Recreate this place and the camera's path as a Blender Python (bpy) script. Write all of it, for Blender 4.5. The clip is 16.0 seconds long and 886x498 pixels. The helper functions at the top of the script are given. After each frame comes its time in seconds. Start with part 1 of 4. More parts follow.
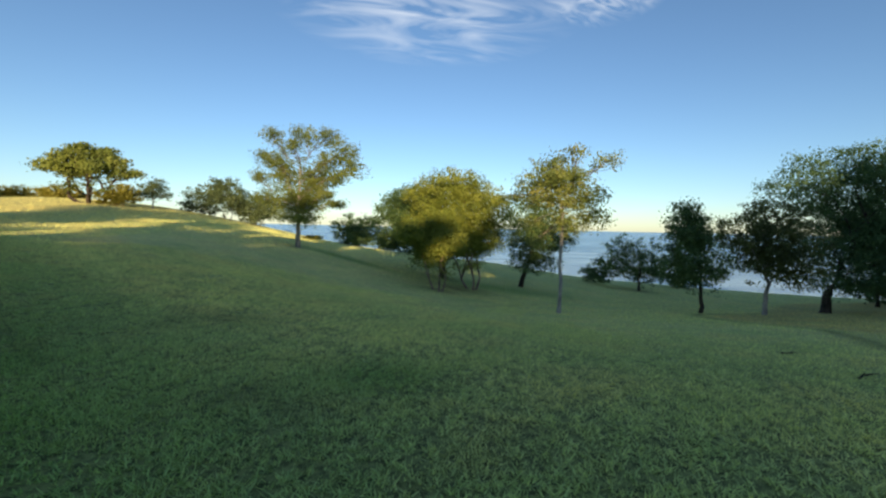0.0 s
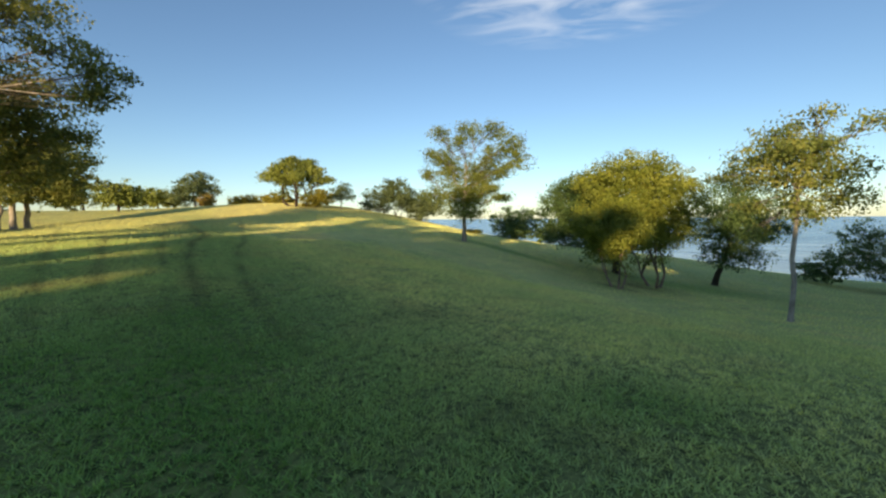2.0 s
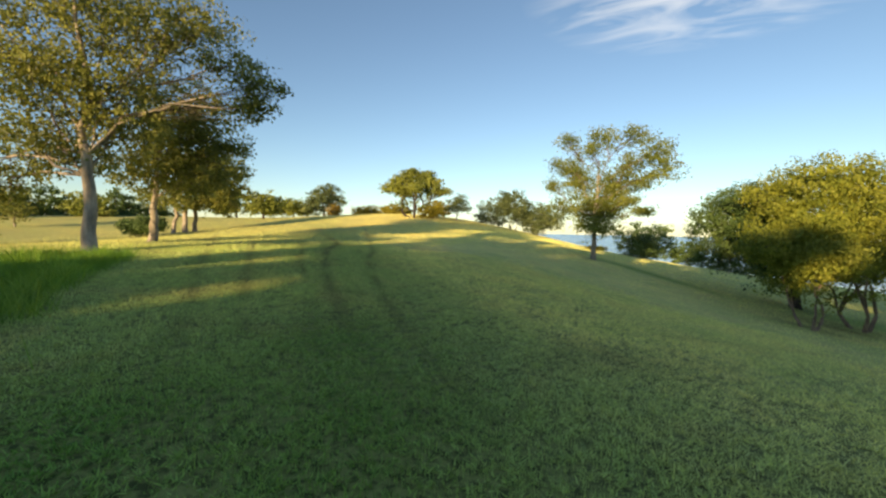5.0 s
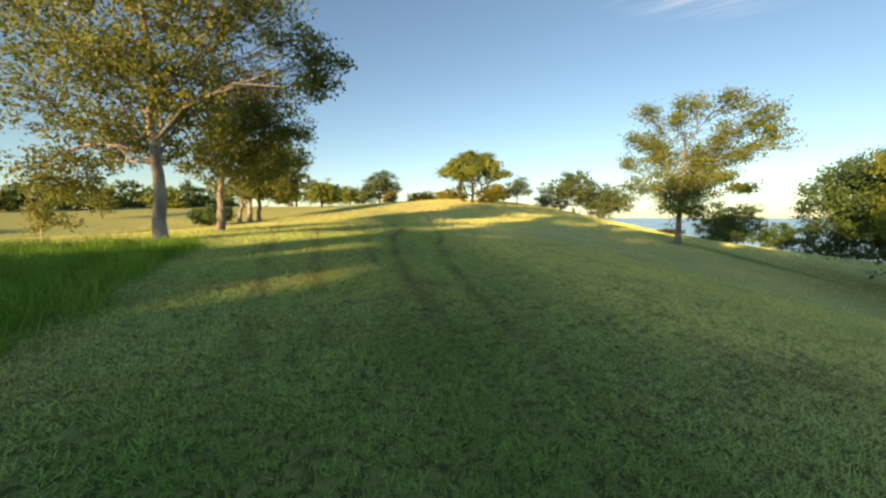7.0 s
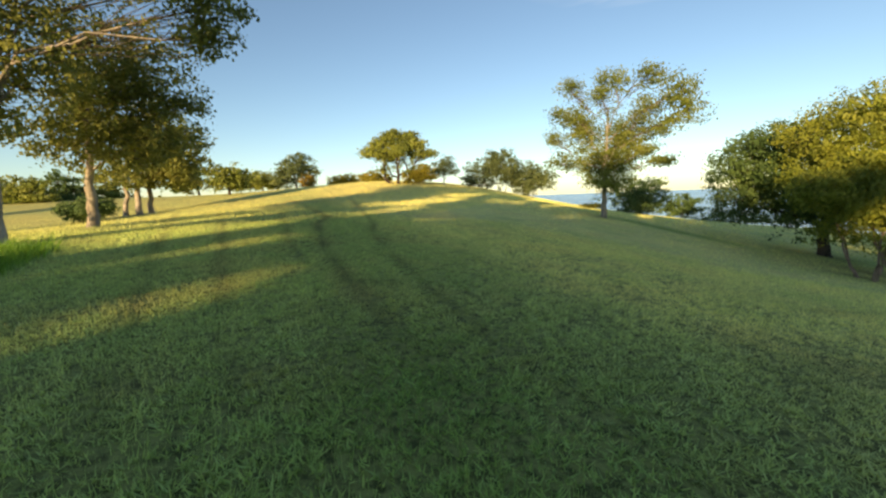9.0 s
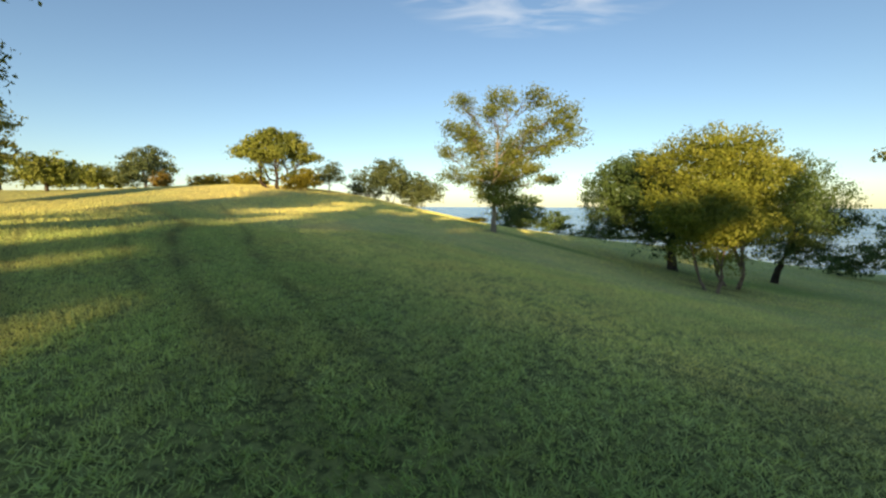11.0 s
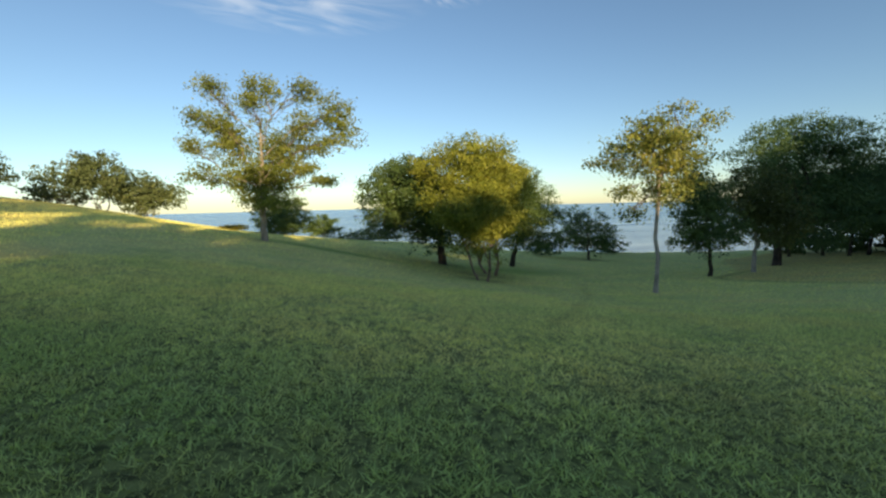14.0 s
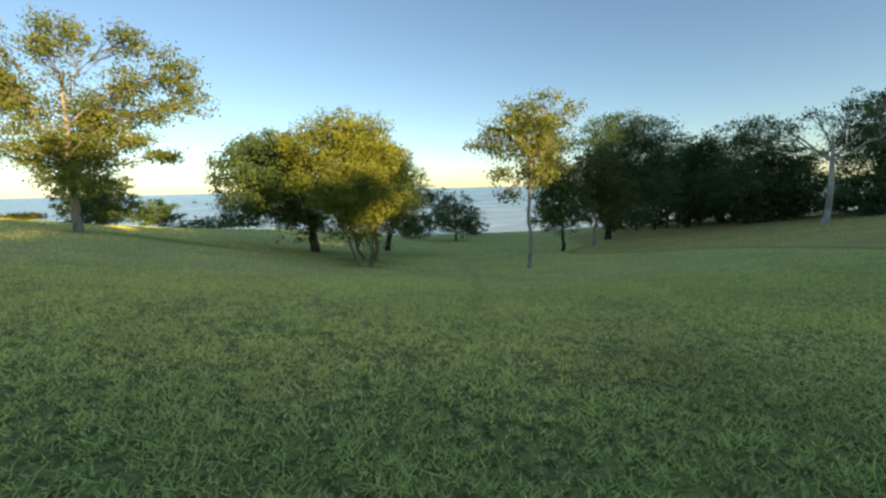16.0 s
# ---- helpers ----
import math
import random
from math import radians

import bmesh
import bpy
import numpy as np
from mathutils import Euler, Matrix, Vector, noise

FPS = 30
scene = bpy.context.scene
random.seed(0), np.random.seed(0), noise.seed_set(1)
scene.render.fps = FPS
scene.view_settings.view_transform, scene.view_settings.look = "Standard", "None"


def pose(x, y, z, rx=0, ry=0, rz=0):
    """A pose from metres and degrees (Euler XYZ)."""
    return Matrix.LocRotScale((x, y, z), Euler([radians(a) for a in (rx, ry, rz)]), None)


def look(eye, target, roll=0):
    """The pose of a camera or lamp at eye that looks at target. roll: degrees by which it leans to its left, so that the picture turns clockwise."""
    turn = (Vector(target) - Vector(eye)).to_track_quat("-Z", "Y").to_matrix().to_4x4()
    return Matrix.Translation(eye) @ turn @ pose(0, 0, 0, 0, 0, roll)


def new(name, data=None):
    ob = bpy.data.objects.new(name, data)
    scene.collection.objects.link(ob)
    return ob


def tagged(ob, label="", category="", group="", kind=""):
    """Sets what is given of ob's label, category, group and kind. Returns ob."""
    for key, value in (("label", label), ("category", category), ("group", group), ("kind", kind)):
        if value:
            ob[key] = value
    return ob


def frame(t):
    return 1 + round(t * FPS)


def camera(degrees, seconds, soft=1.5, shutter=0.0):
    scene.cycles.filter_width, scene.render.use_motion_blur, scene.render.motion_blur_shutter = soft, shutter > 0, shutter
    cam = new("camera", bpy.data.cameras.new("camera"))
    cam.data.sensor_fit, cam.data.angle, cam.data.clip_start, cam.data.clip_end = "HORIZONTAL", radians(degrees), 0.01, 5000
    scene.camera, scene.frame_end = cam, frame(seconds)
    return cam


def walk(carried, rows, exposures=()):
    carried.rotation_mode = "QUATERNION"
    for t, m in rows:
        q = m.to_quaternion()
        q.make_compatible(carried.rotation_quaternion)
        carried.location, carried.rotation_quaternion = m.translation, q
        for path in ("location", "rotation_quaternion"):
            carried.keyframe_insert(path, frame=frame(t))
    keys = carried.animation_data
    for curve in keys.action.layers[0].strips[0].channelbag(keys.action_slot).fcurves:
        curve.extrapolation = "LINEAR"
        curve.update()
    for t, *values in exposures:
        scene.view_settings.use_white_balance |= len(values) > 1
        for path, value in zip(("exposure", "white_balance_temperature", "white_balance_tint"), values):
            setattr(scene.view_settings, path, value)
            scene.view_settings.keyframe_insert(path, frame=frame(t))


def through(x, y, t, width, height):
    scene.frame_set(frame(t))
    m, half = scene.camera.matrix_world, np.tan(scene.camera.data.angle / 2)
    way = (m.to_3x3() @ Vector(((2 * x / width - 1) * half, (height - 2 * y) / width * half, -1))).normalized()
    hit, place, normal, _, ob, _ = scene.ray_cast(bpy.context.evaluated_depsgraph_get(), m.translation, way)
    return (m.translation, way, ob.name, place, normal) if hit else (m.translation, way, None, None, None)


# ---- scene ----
cam = camera(93.96, 16.0, soft=2.35)

# the walk: seconds and pose, eye about 1.6 m above the lawn
PATH = [
    (0.0, pose(0.279, -0.222, 1.624, 86.88, -1.29, -3.18)),
    (0.5, pose(-0.071, -0.002, 1.590, 86.66, -0.98, 0.98)),
    (1.0, pose(-0.409, 0.200, 1.582, 86.40, -0.47, 6.25)),
    (1.5, pose(-0.729, 0.370, 1.596, 86.04, -0.05, 11.81)),
    (2.0, pose(-1.030, 0.477, 1.612, 85.73, 0.45, 17.12)),
    (2.5, pose(-1.326, 0.571, 1.631, 85.67, 0.78, 21.50)),
    (3.0, pose(-1.622, 0.737, 1.639, 85.55, 0.97, 24.10)),
    (5.5, pose(-3.189, 1.801, 1.580, 88.07, -0.56, 34.46)),
    (6.0, pose(-3.590, 2.001, 1.529, 87.70, 0.34, 37.41)),
    (6.5, pose(-4.001, 2.135, 1.499, 86.71, 0.08, 38.04)),
    (7.0, pose(-4.362, 2.293, 1.493, 85.49, -0.06, 38.40)),
    (7.5, pose(-4.671, 2.518, 1.472, 85.83, 0.10, 38.89)),
    (8.0, pose(-4.996, 2.775, 1.452, 84.66, 0.86, 34.89)),
    (10.5, pose(-6.434, 4.209, 1.491, 82.98, 0.98, 17.97)),
    (11.0, pose(-6.659, 4.492, 1.500, 84.01, -0.20, 11.68)),
    (11.5, pose(-6.868, 4.778, 1.505, 84.58, -0.18, 6.10)),
    (12.0, pose(-7.083, 5.067, 1.503, 84.86, -0.01, 2.20)),
    (12.5, pose(-7.300, 5.325, 1.516, 84.97, 0.53, -2.58)),
    (13.0, pose(-7.518, 5.589, 1.551, 84.80, 0.91, -8.37)),
    (13.5, pose(-7.714, 5.865, 1.558, 84.39, 1.12, -14.72)),
    (14.0, pose(-7.879, 6.138, 1.538, 84.04, 1.39, -21.23)),
    (14.5, pose(-8.004, 6.403, 1.516, 83.71, 1.60, -27.31)),
    (15.0, pose(-8.102, 6.704, 1.492, 83.12, 1.59, -32.80)),
    (15.5, pose(-8.196, 7.013, 1.461, 82.26, 1.62, -37.01)),
    (16.0, pose(-8.291, 7.333, 1.424, 81.47, 1.28, -40.21)),
]
walk(cam, PATH, exposures=[(0, 0.66, 6600, 8), (3, 0.83, 7400, 9), (7, 1.04, 8300, 9), (10.5, 0.95, 8000, 9), (12.5, 0.74, 7200, 8), (14.5, 0.84, 7500, 8), (16, 1.08, 7900, 8)])

# ---- light: low morning sun behind the walker, clear sky ----
SUN_EL, SUN_AZ = 12.0, 178.0      # degrees; azimuth clockwise from +y
world = bpy.data.worlds.new("sky")
scene.world = world
world.use_nodes = True
wn = world.node_tree.nodes
wn.clear()
w_out, w_bg, w_sky = wn.new("ShaderNodeOutputWorld"), wn.new("ShaderNodeBackground"), wn.new("ShaderNodeTexSky")
w_sky.sky_type, w_sky.sun_disc = "NISHITA", False
w_sky.sun_elevation, w_sky.sun_rotation = radians(SUN_EL), radians(SUN_AZ)
w_sky.air_density, w_sky.dust_density, w_sky.ozone_density = 0.88, 0.25, 3.0
w_bg.inputs["Strength"].default_value = 0.111
world.node_tree.links.new(w_sky.outputs[0], w_bg.inputs[0])
world.node_tree.links.new(w_bg.outputs[0], w_out.inputs[0])
sun_data = bpy.data.lights.new("sun", "SUN")
sun_data.energy, sun_data.angle, sun_data.color = 4.6, radians(0.55), (1.0, 0.80, 0.50)
sun = new("sun", sun_data)
az, el = radians(SUN_AZ), radians(SUN_EL)
to_sun = Vector((math.sin(az) * math.cos(el), math.cos(az) * math.cos(el), math.sin(el)))
sun.matrix_world = look(to_sun * 60, (0, 0, 0))

# ---- materials ----


def material(name, rough=0.7, spec=0.3):
    m = bpy.data.materials.new(name)
    m.use_nodes = True
    b = m.node_tree.nodes["Principled BSDF"]
    b.inputs["Roughness"].default_value = rough
    b.inputs["Specular IOR Level"].default_value = spec
    return m, m.node_tree.nodes, m.node_tree.links, b


def ramp(nodes, stops):
    r = nodes.new("ShaderNodeValToRGB")
    while len(r.color_ramp.elements) < len(stops):
        r.color_ramp.elements.new(0.5)
    for e, (p, c) in zip(r.color_ramp.elements, stops):
        e.position, e.color = p, (*c, 1)
    return r


def noise_node(nodes, links, scale, detail=4.0, rough=0.55, stretch=None):
    n = nodes.new("ShaderNodeTexNoise")
    n.inputs["Scale"].default_value, n.inputs["Detail"].default_value, n.inputs["Roughness"].default_value = scale, detail, rough
    g = nodes.new("ShaderNodeNewGeometry")
    if stretch:
        mp = nodes.new("ShaderNodeMapping")
        mp.inputs["Scale"].default_value = stretch
        links.new(g.outputs["Position"], mp.inputs[0])
        links.new(mp.outputs[0], n.inputs["Vector"])
    else:
        links.new(g.outputs["Position"], n.inputs["Vector"])
    return n


def mix(nodes, links, fac, a, b, mode="MIX"):
    m = nodes.new("ShaderNodeMix")
    m.data_type, m.blend_type = "RGBA", mode
    for sock, v in ((m.inputs[0], fac), (m.inputs[6], a), (m.inputs[7], b)):
        if hasattr(v, "links"):
            links.new(v, sock)
        elif isinstance(v, (int, float)):
            sock.default_value = v
        else:
            sock.default_value = (*v, 1)
    return m.outputs[2]


def foliage(name, dark, mid, light, through=0.3):
    m, n, l, b = material(name, 0.5, 0.25)
    g = n.new("ShaderNodeNewGeometry")
    r = ramp(n, [(0.0, dark), (0.5, mid), (1.0, light)])
    at = n.new("ShaderNodeAttribute")
    at.attribute_name = "tint"
    f = n.new("ShaderNodeMix")
    f.inputs[0].default_value = 0.35
    l.new(at.outputs["Fac"], f.inputs[2])
    l.new(g.outputs["Random Per Island"], f.inputs[3])
    l.new(f.outputs[0], r.inputs[0])
    big = noise_node(n, l, 0.55, 2.0)
    tone = ramp(n, [(0.3, (0.62, 0.66, 0.62)), (0.7, (1.25, 1.18, 1.0))])
    l.new(big.outputs[0], tone.inputs[0])
    col = mix(n, l, 1.0, r.outputs[0], tone.outputs[0], "MULTIPLY")
    l.new(col, b.inputs["Base Color"])
    t = n.new("ShaderNodeBsdfTranslucent")
    l.new(col, t.inputs[0])
    mx = n.new("ShaderNodeMixShader")
    mx.inputs[0].default_value = through
    l.new(b.outputs[0], mx.inputs[1])
    l.new(t.outputs[0], mx.inputs[2])
    l.new(mx.outputs[0], n["Material Output"].inputs[0])
    return m


def bark(name, dark, light, scale=6.0):
    m, n, l, b = material(name, 0.9, 0.15)
    a = noise_node(n, l, scale, 6.0, 0.65, (1, 1, 0.18))
    r = ramp(n, [(0.3, dark), (0.7, light)])
    l.new(a.outputs[0], r.inputs[0])
    blot = noise_node(n, l, 1.7, 3.0)
    tone = ramp(n, [(0.35, (0.6, 0.6, 0.58)), (0.65, (1.1, 1.05, 1.0))])
    l.new(blot.outputs[0], tone.inputs[0])
    l.new(mix(n, l, 1.0, r.outputs[0], tone.outputs[0], "MULTIPLY"), b.inputs["Base Color"])
    bp = n.new("ShaderNodeBump")
    bp.inputs["Strength"].default_value, bp.inputs["Distance"].default_value = 1.0, 0.07
    l.new(a.outputs[0], bp.inputs["Height"])
    l.new(bp.outputs[0], b.inputs["Normal"])
    return m


LEAF_LOCUST = foliage("leaf_locust", (0.14, 0.19, 0.045), (0.24, 0.28, 0.07), (0.37, 0.38, 0.13), 0.5)
LEAF_ROUND = foliage("leaf_round", (0.14, 0.19, 0.035), (0.27, 0.30, 0.055), (0.40, 0.40, 0.085), 0.4)
LEAF_DARK = foliage("leaf_dark", (0.06, 0.11, 0.04), (0.11, 0.175, 0.06), (0.17, 0.24, 0.085), 0.35)
LEAF_WOOD = foliage("leaf_wood", (0.055, 0.11, 0.05), (0.105, 0.18, 0.07), (0.18, 0.26, 0.095), 0.35)
LEAF_ROW = foliage("leaf_row", (0.12, 0.15, 0.04), (0.23, 0.25, 0.065), (0.38, 0.36, 0.11), 0.45)
LEAF_OAK = foliage("leaf_oak", (0.07, 0.09, 0.03), (0.13, 0.15, 0.045), (0.20, 0.21, 0.07), 0.3)
LEAF_AUTUMN = foliage("leaf_autumn", (0.16, 0.22, 0.07), (0.27, 0.31, 0.09), (0.43, 0.39, 0.12), 0.45)
LEAF_SILVER = foliage("leaf_silver", (0.07, 0.10, 0.045), (0.13, 0.17, 0.075), (0.22, 0.25, 0.12), 0.3)
LEAF_OLIVE = foliage("leaf_olive", (0.12, 0.16, 0.04), (0.22, 0.255, 0.06), (0.35, 0.36, 0.10), 0.35)
LEAF_GOLD = foliage("leaf_gold", (0.15, 0.15, 0.025), (0.28, 0.25, 0.04), (0.40, 0.34, 0.07), 0.35)
LEAF_RUST = foliage("leaf_rust", (0.24, 0.16, 0.03), (0.38, 0.26, 0.05), (0.46, 0.34, 0.08), 0.3)
BARK_PALE = bark("bark_pale", (0.24, 0.20, 0.16), (0.56, 0.48, 0.40))
BARK_BROWN = bark("bark_brown", (0.22, 0.15, 0.11), (0.46, 0.34, 0.27))
BARK_GREY = bark("bark_grey", (0.32, 0.28, 0.25), (0.62, 0.55, 0.48), 9.0)
BARK_DARK = bark("bark_dark", (0.04, 0.032, 0.026), (0.13, 0.10, 0.08))
BARK_TWIG = bark("bark_twig", (0.09, 0.075, 0.05), (0.20, 0.165, 0.12))
BARK_WHITE = bark("bark_white", (0.36, 0.35, 0.31), (0.66, 0.64, 0.58), 4.0)


def grass_colours(n, l):
    """Lawn colour: dewy green, with pale, worn, dry and deep green stretches by attribute, partly light and shade put
    into colour.
    """
    fine = noise_node(n, l, 14.0, 6.0, 0.7)
    c = ramp(n, [(0.28, (0.255, 0.29, 0.10)), (0.55, (0.375, 0.445, 0.16)), (0.8, (0.51, 0.56, 0.225))])
    l.new(fine.outputs[0], c.inputs[0])
    mid = noise_node(n, l, 0.9, 5.0, 0.6)
    dry = ramp(n, [(0.52, (0, 0, 0)), (0.75, (0.4, 0.4, 0.4))])
    l.new(mid.outputs[0], dry.inputs[0])
    col = mix(n, l, dry.outputs[0], c.outputs[0], (0.24, 0.24, 0.10))

    def by(key, col, other):
        at = n.new("ShaderNodeAttribute")
        at.attribute_name = key
        return mix(n, l, at.outputs["Fac"], col, other)
    col = by("pale", col, (0.66, 0.61, 0.25))
    col = by("wear_shade", col, (0.105, 0.095, 0.045))
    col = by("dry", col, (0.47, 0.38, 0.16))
    col = by("lush_shade", col, (0.09, 0.225, 0.034))
    broad = noise_node(n, l, 0.22, 5.0, 0.62)
    tone = ramp(n, [(0.32, (0.90, 0.94, 0.93)), (0.68, (1.14, 1.1, 1.0))])
    l.new(broad.outputs[0], tone.inputs[0])
    return mix(n, l, 1.0, col, tone.outputs[0], "MULTIPLY"), fine


GROUND, gn, gl, gb = material("lawn_ground", 0.95, 0.05)
g_col, g_fine = grass_colours(gn, gl)
# brown thatch shows between the blades where the turf is thick
g_thick = gn.new("ShaderNodeAttribute")
g_thick.attribute_name = "thatch"
g_hole = noise_node(gn, gl, 11.0, 3.0, 0.6)
g_thatch = ramp(gn, [(0.38, (0.055, 0.05, 0.022)), (0.58, (0.24, 0.25, 0.08))])
gl.new(g_hole.outputs[0], g_thatch.inputs[0])
gl.new(mix(gn, gl, g_thick.outputs["Fac"], g_col, g_thatch.outputs[0]), gb.inputs["Base Color"])
g_bump = gn.new("ShaderNodeBump")
g_bump.inputs["Strength"].default_value, g_bump.inputs["Distance"].default_value = 0.25, 0.05
gl.new(g_fine.outputs[0], g_bump.inputs["Height"])
gl.new(g_bump.outputs[0], gb.inputs["Normal"])

BLADE, bn, bl, bb = material("grass_blade", 0.6, 0.3)
b_geo = bn.new("ShaderNodeNewGeometry")
b_var = ramp(bn, [(0.0, (0.9, 0.95, 0.9)), (0.6, (1.6, 1.62, 1.45)), (0.93, (1.75, 1.75, 1.5)), (1.0, (1.9, 1.8, 1.45))])
bl.new(b_geo.outputs["Random Per Island"], b_var.inputs[0])
b_col, _ = grass_colours(bn, bl)
b_mix = mix(bn, bl, 1.0, b_col, b_var.outputs[0], "MULTIPLY")
bl.new(b_mix, bb.inputs["Base Color"])
bb.inputs["Sheen Weight"].default_value = 0.3
bb.inputs["Sheen Tint"].default_value = (0.6, 0.8, 0.35, 1)
b_tr = bn.new("ShaderNodeBsdfTranslucent")
bl.new(b_mix, b_tr.inputs[0])
b_ms = bn.new("ShaderNodeMixShader")
b_ms.inputs[0].default_value = 0.25
bl.new(bb.outputs[0], b_ms.inputs[1])
bl.new(b_tr.outputs[0], b_ms.inputs[2])
bl.new(b_ms.outputs[0], bn["Material Output"].inputs[0])

LONG = foliage("long_grass_blade", (0.08, 0.18, 0.02), (0.19, 0.37, 0.045), (0.36, 0.53, 0.10), 0.45)
SEA, sn, sl, sb = material("sea_water", 0.22, 0.5)
s_noise = noise_node(sn, sl, 0.012, 5.0, 0.6, (1, 4, 1))
s_ramp = ramp(sn, [(0.38, (0.07, 0.17, 0.32)), (0.55, (0.15, 0.28, 0.42)), (0.75, (0.42, 0.52, 0.60))])
sl.new(s_noise.outputs[0], s_ramp.inputs[0])
# paler shallows and surf towards the shore
s_geo, s_sep, s_map = sn.new("ShaderNodeNewGeometry"), sn.new("ShaderNodeSeparateXYZ"), sn.new("ShaderNodeMapRange")
s_map.inputs[1].default_value, s_map.inputs[2].default_value, s_map.inputs[3].default_value, s_map.inputs[4].default_value = 90, 300, 0.3, 0.0
sl.new(s_geo.outputs["Position"], s_sep.inputs[0])
sl.new(s_sep.outputs["Y"], s_map.inputs[0])
sl.new(mix(sn, sl, s_map.outputs[0], s_ramp.outputs[0], (0.72, 0.78, 0.82)), sb.inputs["Base Color"])
s_wave = noise_node(sn, sl, 0.25, 6.0, 0.6, (1, 3, 1))
s_bump = sn.new("ShaderNodeBump")
s_bump.inputs["Strength"].default_value, s_bump.inputs["Distance"].default_value = 0.5, 1.5
sl.new(s_wave.outputs[0], s_bump.inputs["Height"])
sl.new(s_bump.outputs[0], sb.inputs["Normal"])

CLOUD = bpy.data.materials.new("thin_cloud")
CLOUD.use_nodes = True
cn, cl = CLOUD.node_tree.nodes, CLOUD.node_tree.links
cn.clear()
c_out, c_em, c_tr, c_mx = (cn.new(k) for k in ("ShaderNodeOutputMaterial", "ShaderNodeEmission", "ShaderNodeBsdfTransparent", "ShaderNodeMixShader"))
# the cloud's sunlit white is its own glow, not light falling on it
c_em.inputs[0].default_value, c_em.inputs[1].default_value = (0.92, 0.95, 1.0, 1), 0.75
c_co = cn.new("ShaderNodeTexCoord")
c_map = cn.new("ShaderNodeMapping")
c_map.inputs["Scale"].default_value, c_map.inputs["Rotation"].default_value = (1.1, 2.4, 1), (0, 0, 0.7)
c_no = cn.new("ShaderNodeTexNoise")
c_no.inputs["Scale"].default_value, c_no.inputs["Detail"].default_value, c_no.inputs["Distortion"].default_value = 1.3, 9.0, 1.6
c_gr = cn.new("ShaderNodeTexGradient")
c_gr.gradient_type = "SPHERICAL"
c_r = ramp(cn, [(0.40, (0, 0, 0)), (0.80, (1, 1, 1))])
c_mul = cn.new("ShaderNodeMath")
c_mul.operation = "MULTIPLY"
cl.new(c_co.outputs["Object"], c_map.inputs[0])
cl.new(c_map.outputs[0], c_no.inputs["Vector"])
cl.new(c_co.outputs["Object"], c_gr.inputs[0])
cl.new(c_no.outputs[0], c_r.inputs[0])
cl.new(c_r.outputs[0], c_mul.inputs[0])
cl.new(c_gr.outputs[0], c_mul.inputs[1])
cl.new(c_mul.outputs[0], c_mx.inputs[0])
cl.new(c_tr.outputs[0], c_mx.inputs[1])
cl.new(c_em.outputs[0], c_mx.inputs[2])
cl.new(c_mx.outputs[0], c_out.inputs[0])

# ---- the lie of the land ----
# a tilted plane with broad mounds and hollows: x, y, radius, height
MOUNDS = [(-26, 36, 16, 1.42), (-30, 52, 18, 3.92), (-12, 34, 14, 0.88), (2, 27, 11, -1.1), (8, 18, 11, -0.38),
          (14, 32, 14, 0.2), (26, 30, 15, -0.6), (30, 13, 14, -0.83), (-20, 10, 12, 1.35), (-8, 9, 8, -0.07),
          (2, 4, 7, -0.17), (-10, 20, 11, 0.19), (20, 48, 18, -1.36), (45, -5, 24, 2.92), (-45, 20, 22, -1.9),
          (15, 0, 14, 1.34), (0, 46, 14, 0.8), (-62, 34, 22, 3.66), (-4, 2, 6, 0.05), (-14, 46, 9, -1.39),
          (12, 55, 7, 0.85)]
SEA_LEVEL = -12.4


def smooth(v, a, b):
    t = np.clip((v - a) / (b - a), 0, 1)
    return t * t * (3 - 2 * t)


def past_brow(x, y):
    """Metres past the brow of the bluff above the sea."""
    line = np.interp(x, [-300, -60, -24, -12, 5, 24, 40], [420, 105, 56, 53, 56, 58, 52])
    return np.maximum(y - line, 0.79 * x + 0.61 * y - 58.0)


def height(x, y):
    x, y = np.asarray(x, float), np.asarray(y, float)
    xc, yc = np.clip(x, -85, 62), np.clip(y, -45, 66)
    z = -2.734 + -1.115 * xc / 30 + -1.247 * yc / 30 + 1.6
    for a, b, r, k in MOUNDS:
        z = z + k * np.exp(-((xc - a) ** 2 + (yc - b) ** 2) / (2 * r * r))
    far = smooth(np.hypot(x, y), 90, 260)
    z = z * (1 - far) + 0.6 * far
    d = past_brow(x, y)
    return z - (z - SEA_LEVEL + 6) * smooth(d, 0, 34)


def ground_at(x, y):
    return float(height(x, y))


def mesh_object(name, verts, faces, mat, parent=None, smooth_shade=True):
    me = bpy.data.meshes.new(name)
    verts = np.asarray(verts, np.float32)
    faces = np.asarray(faces, np.int32)
    me.vertices.add(len(verts))
    me.vertices.foreach_set("co", verts.ravel())
    k = faces.shape[1]
    me.loops.add(faces.size)
    me.loops.foreach_set("vertex_index", faces.ravel())
    me.polygons.add(len(faces))
    me.polygons.foreach_set("loop_start", np.arange(0, faces.size, k, dtype=np.int32))
    me.polygons.foreach_set("use_smooth", np.full(len(faces), smooth_shade))
    me.update(calc_edges=True)
    me.materials.append(mat)
    ob = new(name, me)
    if parent:
        ob.parent = parent
    return ob


def strip_distance(x, y, pts):
    """Distance in plan to a bent line."""
    best = np.full(np.shape(x), 1e9)
    for (ax, ay), (bx, by) in zip(pts[:-1], pts[1:]):
        dx, dy = bx - ax, by - ay
        t = np.clip(((x - ax) * dx + (y - ay) * dy) / (dx * dx + dy * dy), 0, 1)
        best = np.minimum(best, np.hypot(x - ax - t * dx, y - ay - t * dy))
    return best


